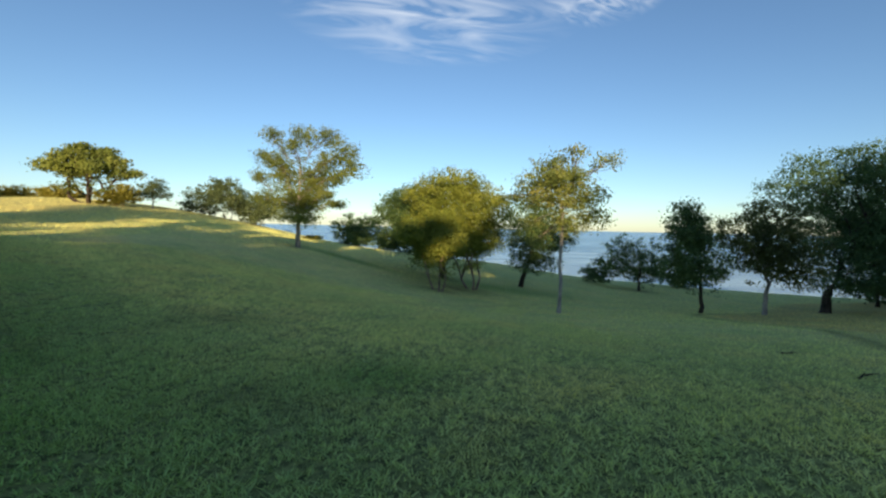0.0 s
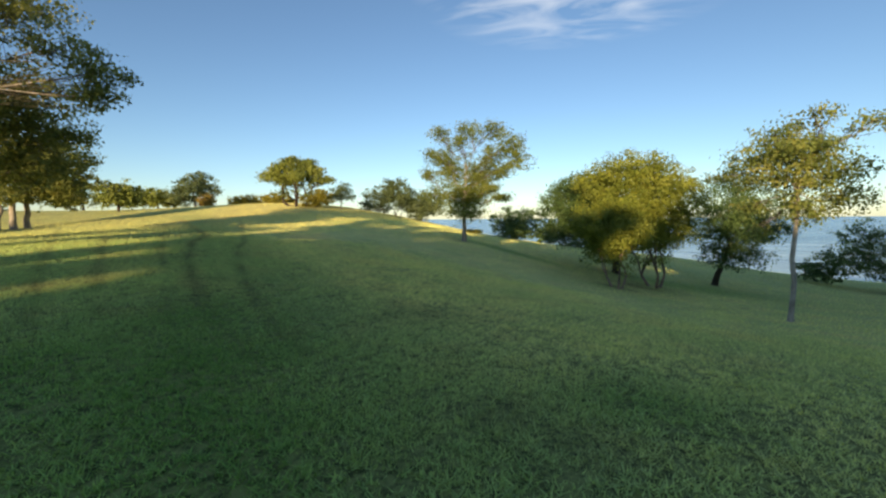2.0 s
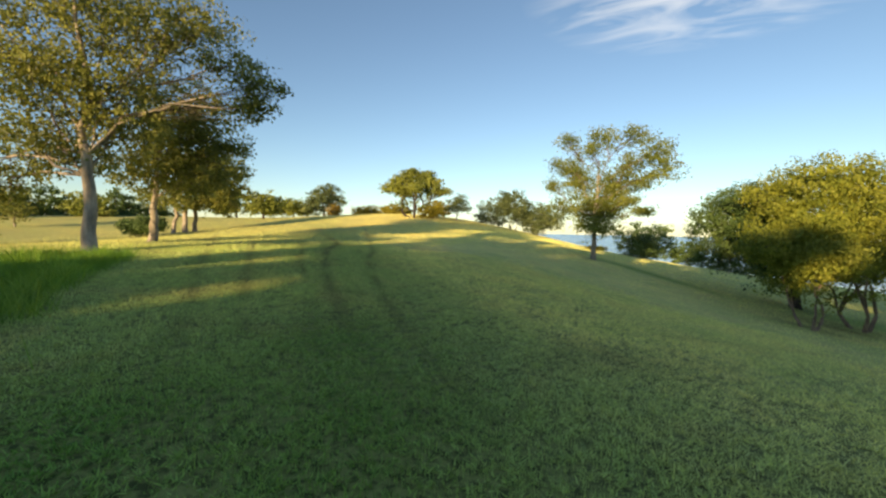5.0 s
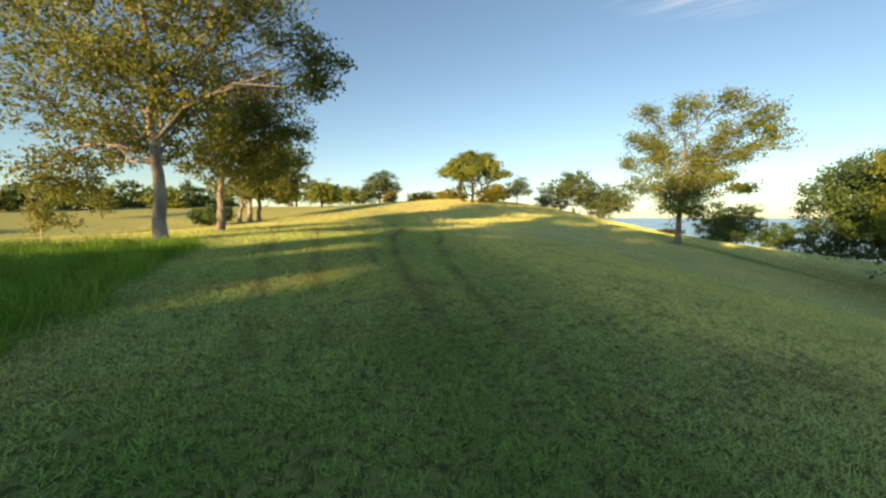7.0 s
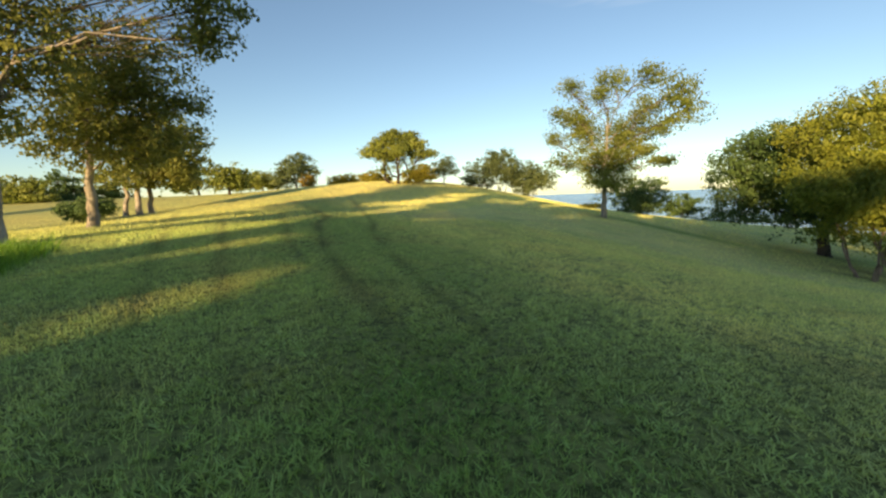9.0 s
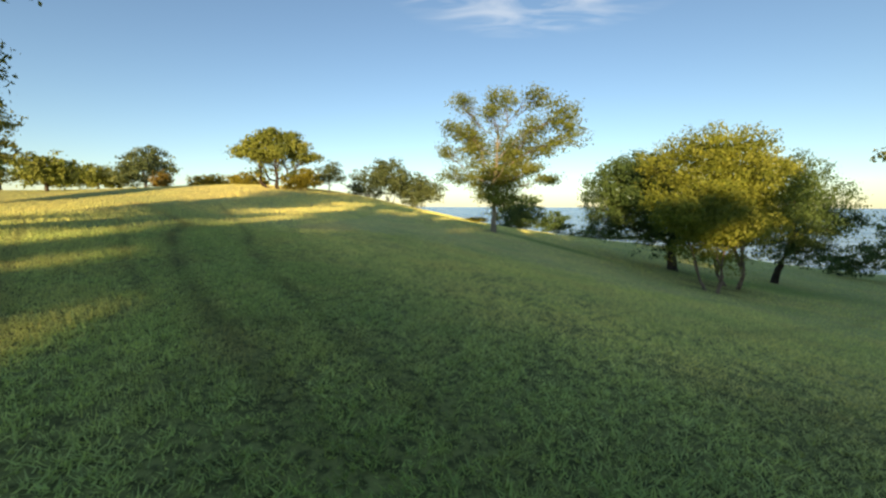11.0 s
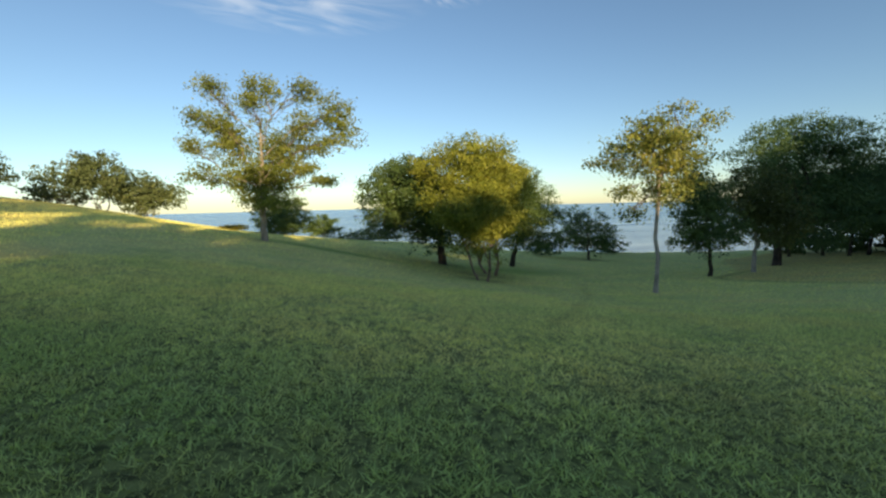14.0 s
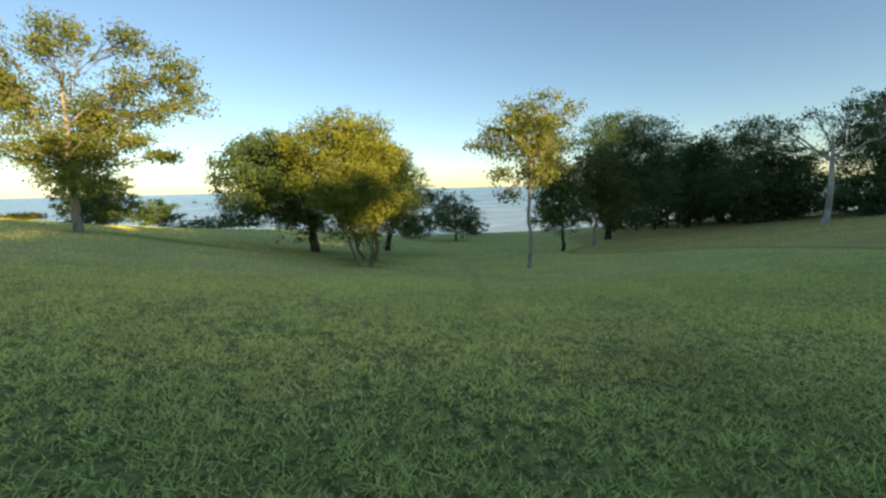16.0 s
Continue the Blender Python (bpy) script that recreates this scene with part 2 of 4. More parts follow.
# wheel tracks of the mower and of a truck: way, strength, half width
TRACKS = [([(-30, 25), (-17.2, 15.6), (-15.9, 13.7), (-12.1, 10.1), (-10.1, 8.5), (-8.1, 6.9), (-6.5, 5.7), (-4.9, 4.6)], 1.0, 0.24),
          ([(-9.4, 7.2), (-8.6, 6.5), (-7.4, 5.6), (-5.7, 4.3), (-4.2, 3.2), (-2.6, 2.2)], 0.75, 0.3),
          ([(-26, 27), (-14.5, 15.0), (-13.4, 13.4), (-10.7, 10.7), (-8.6, 8.7), (-6.9, 7.1), (-5.6, 6.0), (-4.4, 5.1)], 0.85, 0.17),
          ([(-31, 17.8), (-18.9, 10.5), (-13.3, 7.1), (-10.2, 5.3), (-8.2, 4.1), (-6.9, 3.3)], 0.75, 0.2),
          ([(-24, 15.6), (-19, 12.4), (-15, 9.6), (-11, 6.85), (-8.4, 5.2)], 0.7, 0.18),
          ([(-20.5, 16.2), (-16.6, 13.0), (-13.8, 10.6), (-11.6, 9.0)], 0.6, 0.16),
          ([(7.6, 24.6), (2.6, 18.3), (-1.5, 14.1), (-3.4, 12.4)], 0.35, 0.2)]


def surface(x, y):
    """Wear, dryness, lushness and paleness of the grass, some of it light and shade, each from 0 to 1."""
    blot = np.array([noise.noise((a * 0.55, b * 0.55, 3.1)) for a, b in zip(x, y)])
    wear_shade = np.zeros_like(x)
    for way, strong, half in TRACKS:
        d = strip_distance(x, y, way)
        wear_shade = np.maximum(wear_shade, np.exp(-(d / (0.8 * half)) ** 2) * 0.66 * strong * np.clip(0.75 + 1.3 * blot, 0, 1))
    # bare spots; under the trees soil and their shade are coloured in together
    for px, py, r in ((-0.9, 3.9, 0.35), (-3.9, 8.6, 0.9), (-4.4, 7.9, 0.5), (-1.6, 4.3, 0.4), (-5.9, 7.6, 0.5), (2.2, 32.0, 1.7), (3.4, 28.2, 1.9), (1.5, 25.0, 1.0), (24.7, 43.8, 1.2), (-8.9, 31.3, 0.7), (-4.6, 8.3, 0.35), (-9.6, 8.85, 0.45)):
        wear_shade = np.maximum(wear_shade, (0.4 if py < 20 else 0.85) * np.exp(-((x - px) ** 2 + (y - py) ** 2) / (r * r)) * np.clip(0.8 + blot, 0, 1))
    # the unmown dry bank past the mower's edge, and the sunlit yellow given to the top of the field
    edge = strip_distance(x, y, [(10, 7.6), (14.2, 13.2), (16.4, 22.5), (17.5, 24), (24, 26)])
    inside = ((x > np.interp(y, [0, 7.6, 13.2, 22.5, 27, 40], [9, 10, 14.2, 16.4, 24, 40])) & (y < 34)).astype(float)
    dry = inside * smooth(edge, 0, 1.0) * np.clip(0.85 + 0.6 * blot, 0, 1) * 0.95
    wear_shade = np.maximum(wear_shade, 0.55 * np.exp(-(edge / 0.3) ** 2))
    # sunlight on the field, put into the colour as dry yellow
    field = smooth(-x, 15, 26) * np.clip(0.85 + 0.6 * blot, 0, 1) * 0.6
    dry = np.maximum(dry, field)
    # thin bleached patches in the mown grass
    fine = np.array([noise.noise((a * 1.7, b * 1.7, 8.4)) for a, b in zip(x, y)])
    thin = smooth(blot + 0.7 * fine, 0.05, 0.55)
    dry = np.maximum(dry, thin * (0.28 + 0.3 * np.exp(-((x + 8.5) / 2.5) ** 2 - ((y - 4.5) / 2.5) ** 2)))
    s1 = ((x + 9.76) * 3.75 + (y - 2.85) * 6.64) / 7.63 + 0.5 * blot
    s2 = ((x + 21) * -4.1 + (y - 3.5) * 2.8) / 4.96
    lush_shade = smooth(-s1, -0.4, 0.5) * smooth(-s2, -0.4, 0.8) * smooth(-x, 8.4, 10.0)
    lush_shade = np.maximum(lush_shade, 0.6 * np.exp(-((x + 5.5) / 3.6) ** 2 - ((y - 31.6 + 0.35 * (x + 5.5)) / 0.9) ** 2))
    lush_shade = np.maximum(lush_shade, 0.5 * np.exp(-((x + 0.2) ** 2 + (y - 5.2) ** 2) / 0.7))
    # across the walk: shade tinted deep green below it, light put into paler seeding grass up the slope, with faint
    # mown swaths
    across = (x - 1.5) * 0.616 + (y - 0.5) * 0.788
    lush_shade = np.maximum(lush_shade, smooth(-across, -1.4, 1.6) * smooth(x, -9.5, -6.5) * np.clip(0.6 + 0.4 * blot, 0, 1))
    # the round trees' cast shadow, put into the green beside them
    lush_shade = np.maximum(lush_shade, 0.45 * np.exp(-((x - 6.5) / 5.0) ** 2 - ((y - 31.5) / 2.2) ** 2))
    swath = 0.5 + 0.5 * np.sin(strip_distance(x, y, TRACKS[0][0]) * 9.5 + 2.0 * blot)
    pale = smooth(across, 0.3, 4.0) * np.interp(x, [-12, -3, 3], [1.2, 1.05, 0.75]) * np.clip(0.68 + 0.35 * blot + 0.25 * fine + 0.18 * swath, 0, 1)
    pale = np.maximum(pale, 0.12 * swath)
    return np.clip(wear_shade * (1 - lush_shade), 0, 1), np.clip(dry * (1 - lush_shade), 0, 1), np.clip(lush_shade, 0, 1), np.clip(pale * (1 - lush_shade), 0, 1)


def thickness(x, y):
    """How thick the turf stands: full along the walk, thinning away from it."""
    near = strip_distance(x, y, [(1.5, 0.5), (-10.0, 9.5)])
    return 1 - smooth(near, 2.0, 15.0)


SURFACE_KEYS = ("wear_shade", "dry", "lush_shade", "pale")


def add_surface(ob, x, y, vals, times=1):
    for key, v in zip(SURFACE_KEYS, vals):
        at = ob.data.attributes.new(key, "FLOAT", "POINT")
        at.data.foreach_set("value", np.repeat(v, times).astype(np.float32))


def axis(lo, hi, fine_lo, fine_hi, step, grow=1.16):
    a = list(np.arange(fine_lo, fine_hi + 1e-6, step))
    s = step
    while a[-1] < hi:
        s *= grow
        a.append(a[-1] + s)
    s = step
    while a[0] > lo:
        s *= grow
        a.insert(0, a[0] - s)
    return np.array(a)


gx, gy = axis(-4200, 4200, -24, 12, 0.2, 1.1), axis(-4200, 4200, 0, 26, 0.2, 1.1)
GX, GY = np.meshgrid(gx, gy)
gxf, gyf = GX.ravel(), GY.ravel()
gzf = height(gxf, gyf)
cols, rows_n = len(gx), len(gy)
ia = (np.arange(rows_n - 1)[:, None] * cols + np.arange(cols - 1)[None, :]).ravel()
ground = mesh_object("ground", np.stack([gxf, gyf, gzf], 1), np.stack([ia, ia + 1, ia + cols + 1, ia + cols], 1), GROUND)
tagged(ground, "rolling mown lawn, dewy green with worn tracks and dry patches", "lawn", kind="structure")
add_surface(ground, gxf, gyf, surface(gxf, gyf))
thatch = ground.data.attributes.new("thatch", "FLOAT", "POINT")
thatch.data.foreach_set("value", (0.85 * thickness(gxf, gyf)).astype(np.float32))

sx, sy = np.linspace(-4600, 4600, 24), np.linspace(20, 4700, 24)
SX, SY = np.meshgrid(sx, sy)
ia = (np.arange(23)[:, None] * 24 + np.arange(23)[None, :]).ravel()
water = mesh_object("water", np.stack([SX.ravel(), SY.ravel(), np.full(SX.size, SEA_LEVEL)], 1), np.stack([ia, ia + 1, ia + 25, ia + 24], 1), SEA)
tagged(water, "pale blue sea with faint bands of swell", "sea", kind="structure")


def cloud_sheet(place, size, turn):
    g = np.linspace(-1, 1, 9)
    U, V = np.meshgrid(g, g)
    ia = (np.arange(8)[:, None] * 9 + np.arange(8)[None, :]).ravel()
    ob = mesh_object("cloud", np.stack([U.ravel(), V.ravel(), 0.06 * np.cos(2 * U.ravel()) * V.ravel()], 1),
                     np.stack([ia, ia + 1, ia + 10, ia + 9], 1), CLOUD)
    ob.matrix_world = Matrix.Translation(place) @ pose(0, 0, 0, 0, 0, turn) @ Matrix.Diagonal((*size, 1))
    ob.visible_shadow = False
    tagged(ob, "thin wispy white cloud high in the clear sky", "cloud", kind="structure")


cloud_sheet((60, 2900, 1500), (1150, 1150, 300), 8)
cloud_sheet((1150, 2700, 1500), (420, 420, 300), 30)

# ---- plants ----


def tube(path, radii, sides):
    """Vertices and quads of a tapering limb along a path."""
    path = np.asarray(path, float)
    n = len(path)
    tan = np.gradient(path, axis=0)
    tan /= np.linalg.norm(tan, axis=1)[:, None] + 1e-9
    ref = np.where(np.abs(tan[:, 2:3]) > 0.9, np.array([[1.0, 0, 0]]), np.array([[0, 0, 1.0]]))
    u = np.cross(tan, ref)
    u /= np.linalg.norm(u, axis=1)[:, None] + 1e-9
    w = np.cross(tan, u)
    a = np.linspace(0, 2 * np.pi, sides, endpoint=False)
    ring = np.cos(a)[None, :, None] * u[:, None, :] + np.sin(a)[None, :, None] * w[:, None, :]
    v = (path[:, None, :] + ring * np.asarray(radii)[:, None, None]).reshape(-1, 3)
    i = np.arange(n - 1)[:, None] * sides
    j = np.arange(sides)[None, :]
    k = (j + 1) % sides
    f = np.stack([i + j, i + k, i + sides + k, i + sides + j], -1).reshape(-1, 4)
    return v, f


def bend(a, b, rng, sag=0.12, steps=6, lift=0.0):
    """A crooked path from a to b."""
    a, b = np.asarray(a, float), np.asarray(b, float)
    t = np.linspace(0, 1, steps)[:, None]
    length = np.linalg.norm(b - a)
    off = rng.normal(0, 1, 3) * length * sag
    off2 = rng.normal(0, 1, (steps, 3)) * length * min(0.025, 0.4 * sag)
    off2[0] = off2[-1] = 0
    p = a + (b - a) * t + off * (4 * t * (1 - t)) * 0.5 + off2
    p[:, 2] += (4 * t * (1 - t))[:, 0] * length * lift
    return p


def leaf_mesh(centres, out, size, rng, flat=0.5):
    """A folded lozenge leaf of two triangles at every centre, turned more or less outwards."""
    n = len(centres)
    nrm = rng.normal(0, 0.55, (n, 3)) + out
    nrm[:, 2] += flat
    nrm /= np.linalg.norm(nrm, axis=1)[:, None]
    d = rng.normal(0, 1, (n, 3))
    d[:, 2] -= 0.3
    d -= (d * nrm).sum(1)[:, None] * nrm
    d /= np.linalg.norm(d, axis=1)[:, None] + 1e-9
    s = np.cross(nrm, d)
    L = (size * 1.05 * rng.uniform(0.6, 1.3, n))[:, None]
    Wd = L * rng.uniform(0.24, 0.36, n)[:, None]
    base, tip = centres - d * L * 0.5, centres + d * L * 0.5
    fold = nrm * Wd * 0.35
    v = np.stack([base, centres + s * Wd + fold, tip, centres - s * Wd + fold], 1).reshape(-1, 3)
    return v, np.arange(4 * n).reshape(-1, 4)


SEED = [11]


def grow(name, at, trunk, fork, leaves, leaf, lobes, leaf_mat, bark_mat, label, category, stems=1, lean=(0, 0),
         clump=0.45, fill=0.55, twigs=True, flat=0.1, group="", density=1.7, sway=0.06, limb=0.42):
    """A tree: trunk (or several stems), a limb to each mass of the crown, twigs, and leaves in clumps.
    lobes: masses of the crown as dx, dy, height, half width, half height."""
    SEED[0] += 1
    rng = np.random.default_rng(SEED[0])
    z0 = ground_at(*at)
    root = new(name)
    root.location = (at[0], at[1], z0)
    tagged(root, label, category, group)
    lobes = [(a, b, c, d * 1.1, e * 1.1) for a, b, c, d, e in lobes]
    lob = np.array(lobes, float)
    leaves = int(leaves * density)
    top = (lob[:, 2] + lob[:, 4]).max()
    low = (lob[:, 2] - lob[:, 4]).min()
    mid = np.average(lob[:, :2], axis=0, weights=lob[:, 3] ** 2)
    # stems
    starts = []
    for i in range(stems):
        ang = 2 * math.pi * i / stems + 0.6
        spread = 0.0 if stems == 1 else trunk * 1.6
        foot = np.array([math.cos(ang) * spread, math.sin(ang) * spread, -0.12])
        fz = max(top * fork, 0.25) * (1 if i == 0 else rng.uniform(0.8, 1.15))
        head = np.array([mid[0] * 0.05 + lean[0] + foot[0] * 2.4, mid[1] * 0.05 + lean[1] + foot[1] * 2.4, fz])
        p = bend(foot, head, rng, min(0.05, sway), 7)
        r = np.linspace(1, 0.72, 7) * trunk * (1 if stems == 1 else 0.5)
        r[0] *= 1.45
        r[1] *= 1.08
        p[1] = p[0] + (p[2] - p[0]) * 0.28
        v, f = tube(p, r, 10)
        mesh_object("trunk", v, f, bark_mat, root)
        starts.append((head, r[-1]))
    # leader and limbs
    leader_top = np.array([mid[0] * 0.5, mid[1] * 0.5, max(top * 0.72, starts[0][0][2] + 0.2)])
    leader = bend(starts[0][0], leader_top, rng, sway, 8)
    v, f = tube(leader, np.linspace(starts[0][1], starts[0][1] * 0.22, 8), 8)
    mesh_object("leader", v, f, bark_mat, root)
    vol = lob[:, 3] ** 1.6 * lob[:, 4] ** 0.9
    share = vol / vol.sum()
    cents, outs, tints, tw_v, tw_f, n_tw = [], [], [], [], [], 0
    for num, ((dx, dy, dz, rh, rv), sh) in enumerate(zip(lobes, share)):
        c = np.array([dx, dy, dz])
        # where the limb leaves the leader or a stem
        k = int(np.clip(round((dz * 0.62 - leader[0, 2]) / max(leader[-1, 2] - leader[0, 2], 0.1) * 7), 0, 6))
        src, r0 = leader[k], starts[0][1] * (1 - 0.1 * k) * limb
        if stems > 1 and num % stems:
            src, r0 = starts[num % stems]
        p = bend(src, c, rng, 0.14, 7, 0.06)
        rr = np.linspace(r0 * 0.8, max(r0 * 0.16, 0.012), 7)
        v, f = tube(p, rr, 6)
        mesh_object("limb", v, f, bark_mat, root)
        n = max(int(leaves * sh), int(leaves * 0.028), 30)
        m = max(int(n / (17 if fill < 0.6 else 26)), 4)
        q = rng.normal(0, 1, (m, 3))
        q /= np.linalg.norm(q, axis=1)[:, None]
        q *= (rng.random(m) ** (0.36 if fill < 0.6 else 0.30))[:, None]
        q *= 1 + 0.1 * np.clip(rng.normal(0, 1, m), -2, 1)[:, None]
        cc = c + q * np.array([rh, rh, rv])
        on = rng.random(m) < 0.26
        cc[on] = p[rng.integers(2, 7, on.sum())] + rng.normal(0, 1, (on.sum(), 3)) * np.array([rh, rh, rv]) * 0.33
        cc[:, 2] = np.maximum(cc[:, 2], 0.15)
        if twigs:
            for e in cc[:: max(1, m // 22)]:
                tp = bend(p[rng.integers(3, 7)], e, rng, 0.12, 4)
                v, f = tube(tp, np.linspace(max(r0 * 0.13, 0.011), 0.005, 4), 4)
                tw_v.append(v)
                tw_f.append(f + n_tw)
                n_tw += len(v)
        pick = rng.integers(0, m, n)
        cl = clump * rng.uniform(0.55, 1.25, m)
        jit = np.clip(rng.normal(0, 1, (n, 3)), -1.7, 1.7) * cl[pick][:, None] * np.array([0.62, 0.62, 0.36])
        cents.append(cc[pick] + jit)
        o = jit / (np.linalg.norm(jit, axis=1)[:, None] + 1e-6) + 0.7 * ((cc - c) / np.array([rh, rh, rv]))[pick]
        outs.append(o / (np.linalg.norm(o, axis=1)[:, None] + 1e-6))
        tints.append(np.clip(rng.random(m) * 0.8 + 0.1 + 0.1 * rng.normal(), 0, 1)[pick])
    cents = np.concatenate(cents)
    cents[:, 2] = np.maximum(cents[:, 2], 0.06)
    v, f = leaf_mesh(cents, np.concatenate(outs), leaf, rng, flat)
    crown = mesh_object("crown", v, f, leaf_mat, root, False)
    at_ = crown.data.attributes.new("tint", "FLOAT", "POINT")
    at_.data.foreach_set("value", np.repeat(np.concatenate(tints), 4).astype(np.float32))
    if n_tw:
        mesh_object("twig_work", np.concatenate(tw_v), np.concatenate(tw_f), BARK_TWIG, root)
    return root


def open_tree(name, at, trunk, fork, leaves, leaf, lobes, **k):
    return grow(name, at, trunk, fork, leaves, leaf, lobes, LEAF_LOCUST, BARK_PALE,
                "airy yellow-green tree with a pale forked trunk on the lawn", "tree", clump=0.34, fill=0.4, density=1.5, sway=0.025, **k)


def dense_tree(name, at, trunk, fork, leaves, leaf, lobes, **k):
    return grow(name, at, trunk, fork, leaves, leaf, lobes, LEAF_ROUND, BARK_BROWN,
                "round dense tree, sunlit golden green, on several reddish stems", "tree", clump=0.4, fill=0.8, flat=0.0, sway=0.03, **k)


def dark_tree(name, at, trunk, fork, leaves, leaf, lobes, **k):
    return grow(name, at, trunk, fork, leaves, leaf, lobes, LEAF_DARK, BARK_DARK,
                "dark green leafy tree standing in shade on the grass", "tree", clump=0.42, fill=0.7, **k)


def autumn_tree(name, at, trunk, fork, leaves, leaf, lobes, **k):
    return grow(name, at, trunk, fork, leaves, leaf, lobes, LEAF_AUTUMN, BARK_GREY,
                "slender tree with a tall bare trunk and orange-tinted top", "tree", clump=0.36, fill=0.4, sway=0.015, density=0.85, **k)


def open_oak(name, at, trunk, fork, leaves, leaf, lobes, **k):
    return grow(name, at, trunk, fork, leaves, leaf, lobes, LEAF_OAK, BARK_GREY,
                "dull olive small tree with drooping branches before the wood", "tree", clump=0.42, fill=0.6, **k)


def wood_tree(name, at, trunk, fork, leaves, leaf, lobes, **k):
    return grow(name, at, trunk, fork, leaves, leaf, lobes, LEAF_WOOD, BARK_DARK,
                "tall dark tree of the shaded wood above the shore", "tree", clump=0.55, fill=0.8, group="wood by the shore", **k)


def bare_tree(name, at, trunk, fork, leaves, leaf, lobes, **k):
    return grow(name, at, trunk, fork, leaves, leaf, lobes, LEAF_SILVER, BARK_WHITE,
                "nearly bare tree with a smooth white forked trunk", "tree", clump=0.4, fill=0.4, sway=0.015, limb=0.8, **k)


def silver_tree(name, at, trunk, fork, leaves, leaf, lobes, **k):
    return grow(name, at, trunk, fork, leaves, leaf, lobes, LEAF_SILVER, BARK_GREY,
                "windswept grey-green small tree on the hill's brow", "tree", clump=0.4, fill=0.55, **k)


def olive_tree(name, at, trunk, fork, leaves, leaf, lobes, **k):
    return grow(name, at, trunk, fork, leaves, leaf, lobes, LEAF_OLIVE, BARK_DARK,
                "broad olive-green tree with dark forking stems on the hilltop", "tree", clump=0.42, fill=0.5, **k)


def row_tree(name, at, trunk, fork, leaves, leaf, lobes, **k):
    return grow(name, at, trunk, fork, leaves, leaf, lobes, LEAF_ROW, BARK_PALE,
                "big leafy tree with a sunlit pale brown trunk beside the field", "tree", clump=0.34, fill=0.5, group="row of trees by the field", density=0.8, **k)


def dark_bush(name, at, trunk, fork, leaves, leaf, lobes, **k):
    return grow(name, at, trunk, fork, leaves, leaf, lobes, LEAF_DARK, BARK_DARK,
                "low dark green shrub at the edge of the grass", "shrub", clump=0.3, fill=0.7, stems=3, twigs=False, **k)


def gold_bush(name, at, trunk, fork, leaves, leaf, lobes, **k):
    return grow(name, at, trunk, fork, leaves, leaf, lobes, LEAF_GOLD, BARK_BROWN,
                "yellow-green sunlit shrub on the hilltop", "shrub", clump=0.3, fill=0.7, stems=3, twigs=False, **k)


def rust_bush(name, at, trunk, fork, leaves, leaf, lobes, **k):
    return grow(name, at, trunk, fork, leaves, leaf, lobes, LEAF_RUST, BARK_BROWN,
                "small orange-tinted shrub among the hilltop bushes", "shrub", clump=0.3, fill=0.7, stems=3, twigs=False, **k)


# ---- trees and shrubs ----
open_tree("locust_tree", (-8.88, 31.42), 0.2, 0.17, 21000, 0.13,
    [(-2.41, 1.38, 8.57, 0.89, 0.55), (-2.97, 1.82, 6.87, 0.9, 0.76), (-1.71, 1.26, 6.51, 0.97, 0.83), (-1.53, 1.45, 5.3, 1.12, 0.7), (-3.14, 1.88, 3.77, 0.84, 0.63), (0.38, 0.39, 8.4, 1.03, 0.62), (-0.37, -0.25, 7.5, 0.69, 0.55), (2.45, -1.3, 7.97, 0.83, 0.62), (1.27, 0.27, 5.11, 1.54, 0.98), (-0.74, 0.66, 3.69, 1.41, 1.06), (1.16, 0.09, 3.66, 1.27, 0.84), (3.98, -2.54, 6.76, 0.97, 0.8), (4.34, -2.26, 5.64, 0.81, 0.72), (3.23, -1.9, 5.16, 0.7, 0.49), (-3.57, 1.86, 5.41, 0.63, 0.56), (2.34, -1.11, 6.19, 0.83, 0.83), (3.3, -2.2, 3.2, 0.6, 0.25), (2.4, -1.5, 3.9, 0.7, 0.35), (0.32, -0.76, 2.36, 1.56, 0.57)])
dense_tree("round_tree", (4.03, 28.61), 0.2, 0.1, 30000, 0.13,
    [(-1.5, -0.74, 7.3, 1.9, 1.0), (-3.2, 0.3, 6.5, 1.6, 1.15), (0.42, 0.5, 6.5, 1.8, 1.15), (-2.9, -1.0, 4.7, 1.84, 1.3), (-0.09, 0.3, 4.0, 1.85, 1.3), (-1.4, -1.3, 5.7, 2.2, 1.6), (1.5, 0.2, 5.1, 1.4, 1.4), (0.9, -0.4, 3.4, 1.2, 0.8), (-1.6, -1.6, 4.0, 1.5, 1.0)], stems=3)
dense_tree("round_tree", (1.47, 24.60), 0.15, 0.12, 13000, 0.13,
    [(-0.35, -0.3, 2.75, 0.75, 0.6), (-0.9, 0.48, 3.35, 1.2, 0.75), (0.35, -0.3, 3.1, 1.2, 0.8), (-1.7, -0.4, 3.5, 0.9, 0.6), (-0.12, 0.72, 4.1, 1.26, 0.8)], stems=3)
dark_tree("broad_tree", (2.17, 32.35), 0.3, 0.22, 19000, 0.15,
    [(-4.28, 0.2, 4.58, 1.47, 1.57), (-2.98, -0.76, 5.51, 1.76, 1.37), (-1.68, 1.03, 3.17, 2.17, 1.48), (-0.38, 0.03, 2.41, 1.58, 0.99), (-4.1, -0.14, 2.98, 1.38, 0.89), (-1.88, -0.9, 4.93, 1.96, 1.76), (-3.34, 0.27, 6.17, 1.17, 0.78), (-1.66, 0.14, 6.64, 1.36, 0.78)])
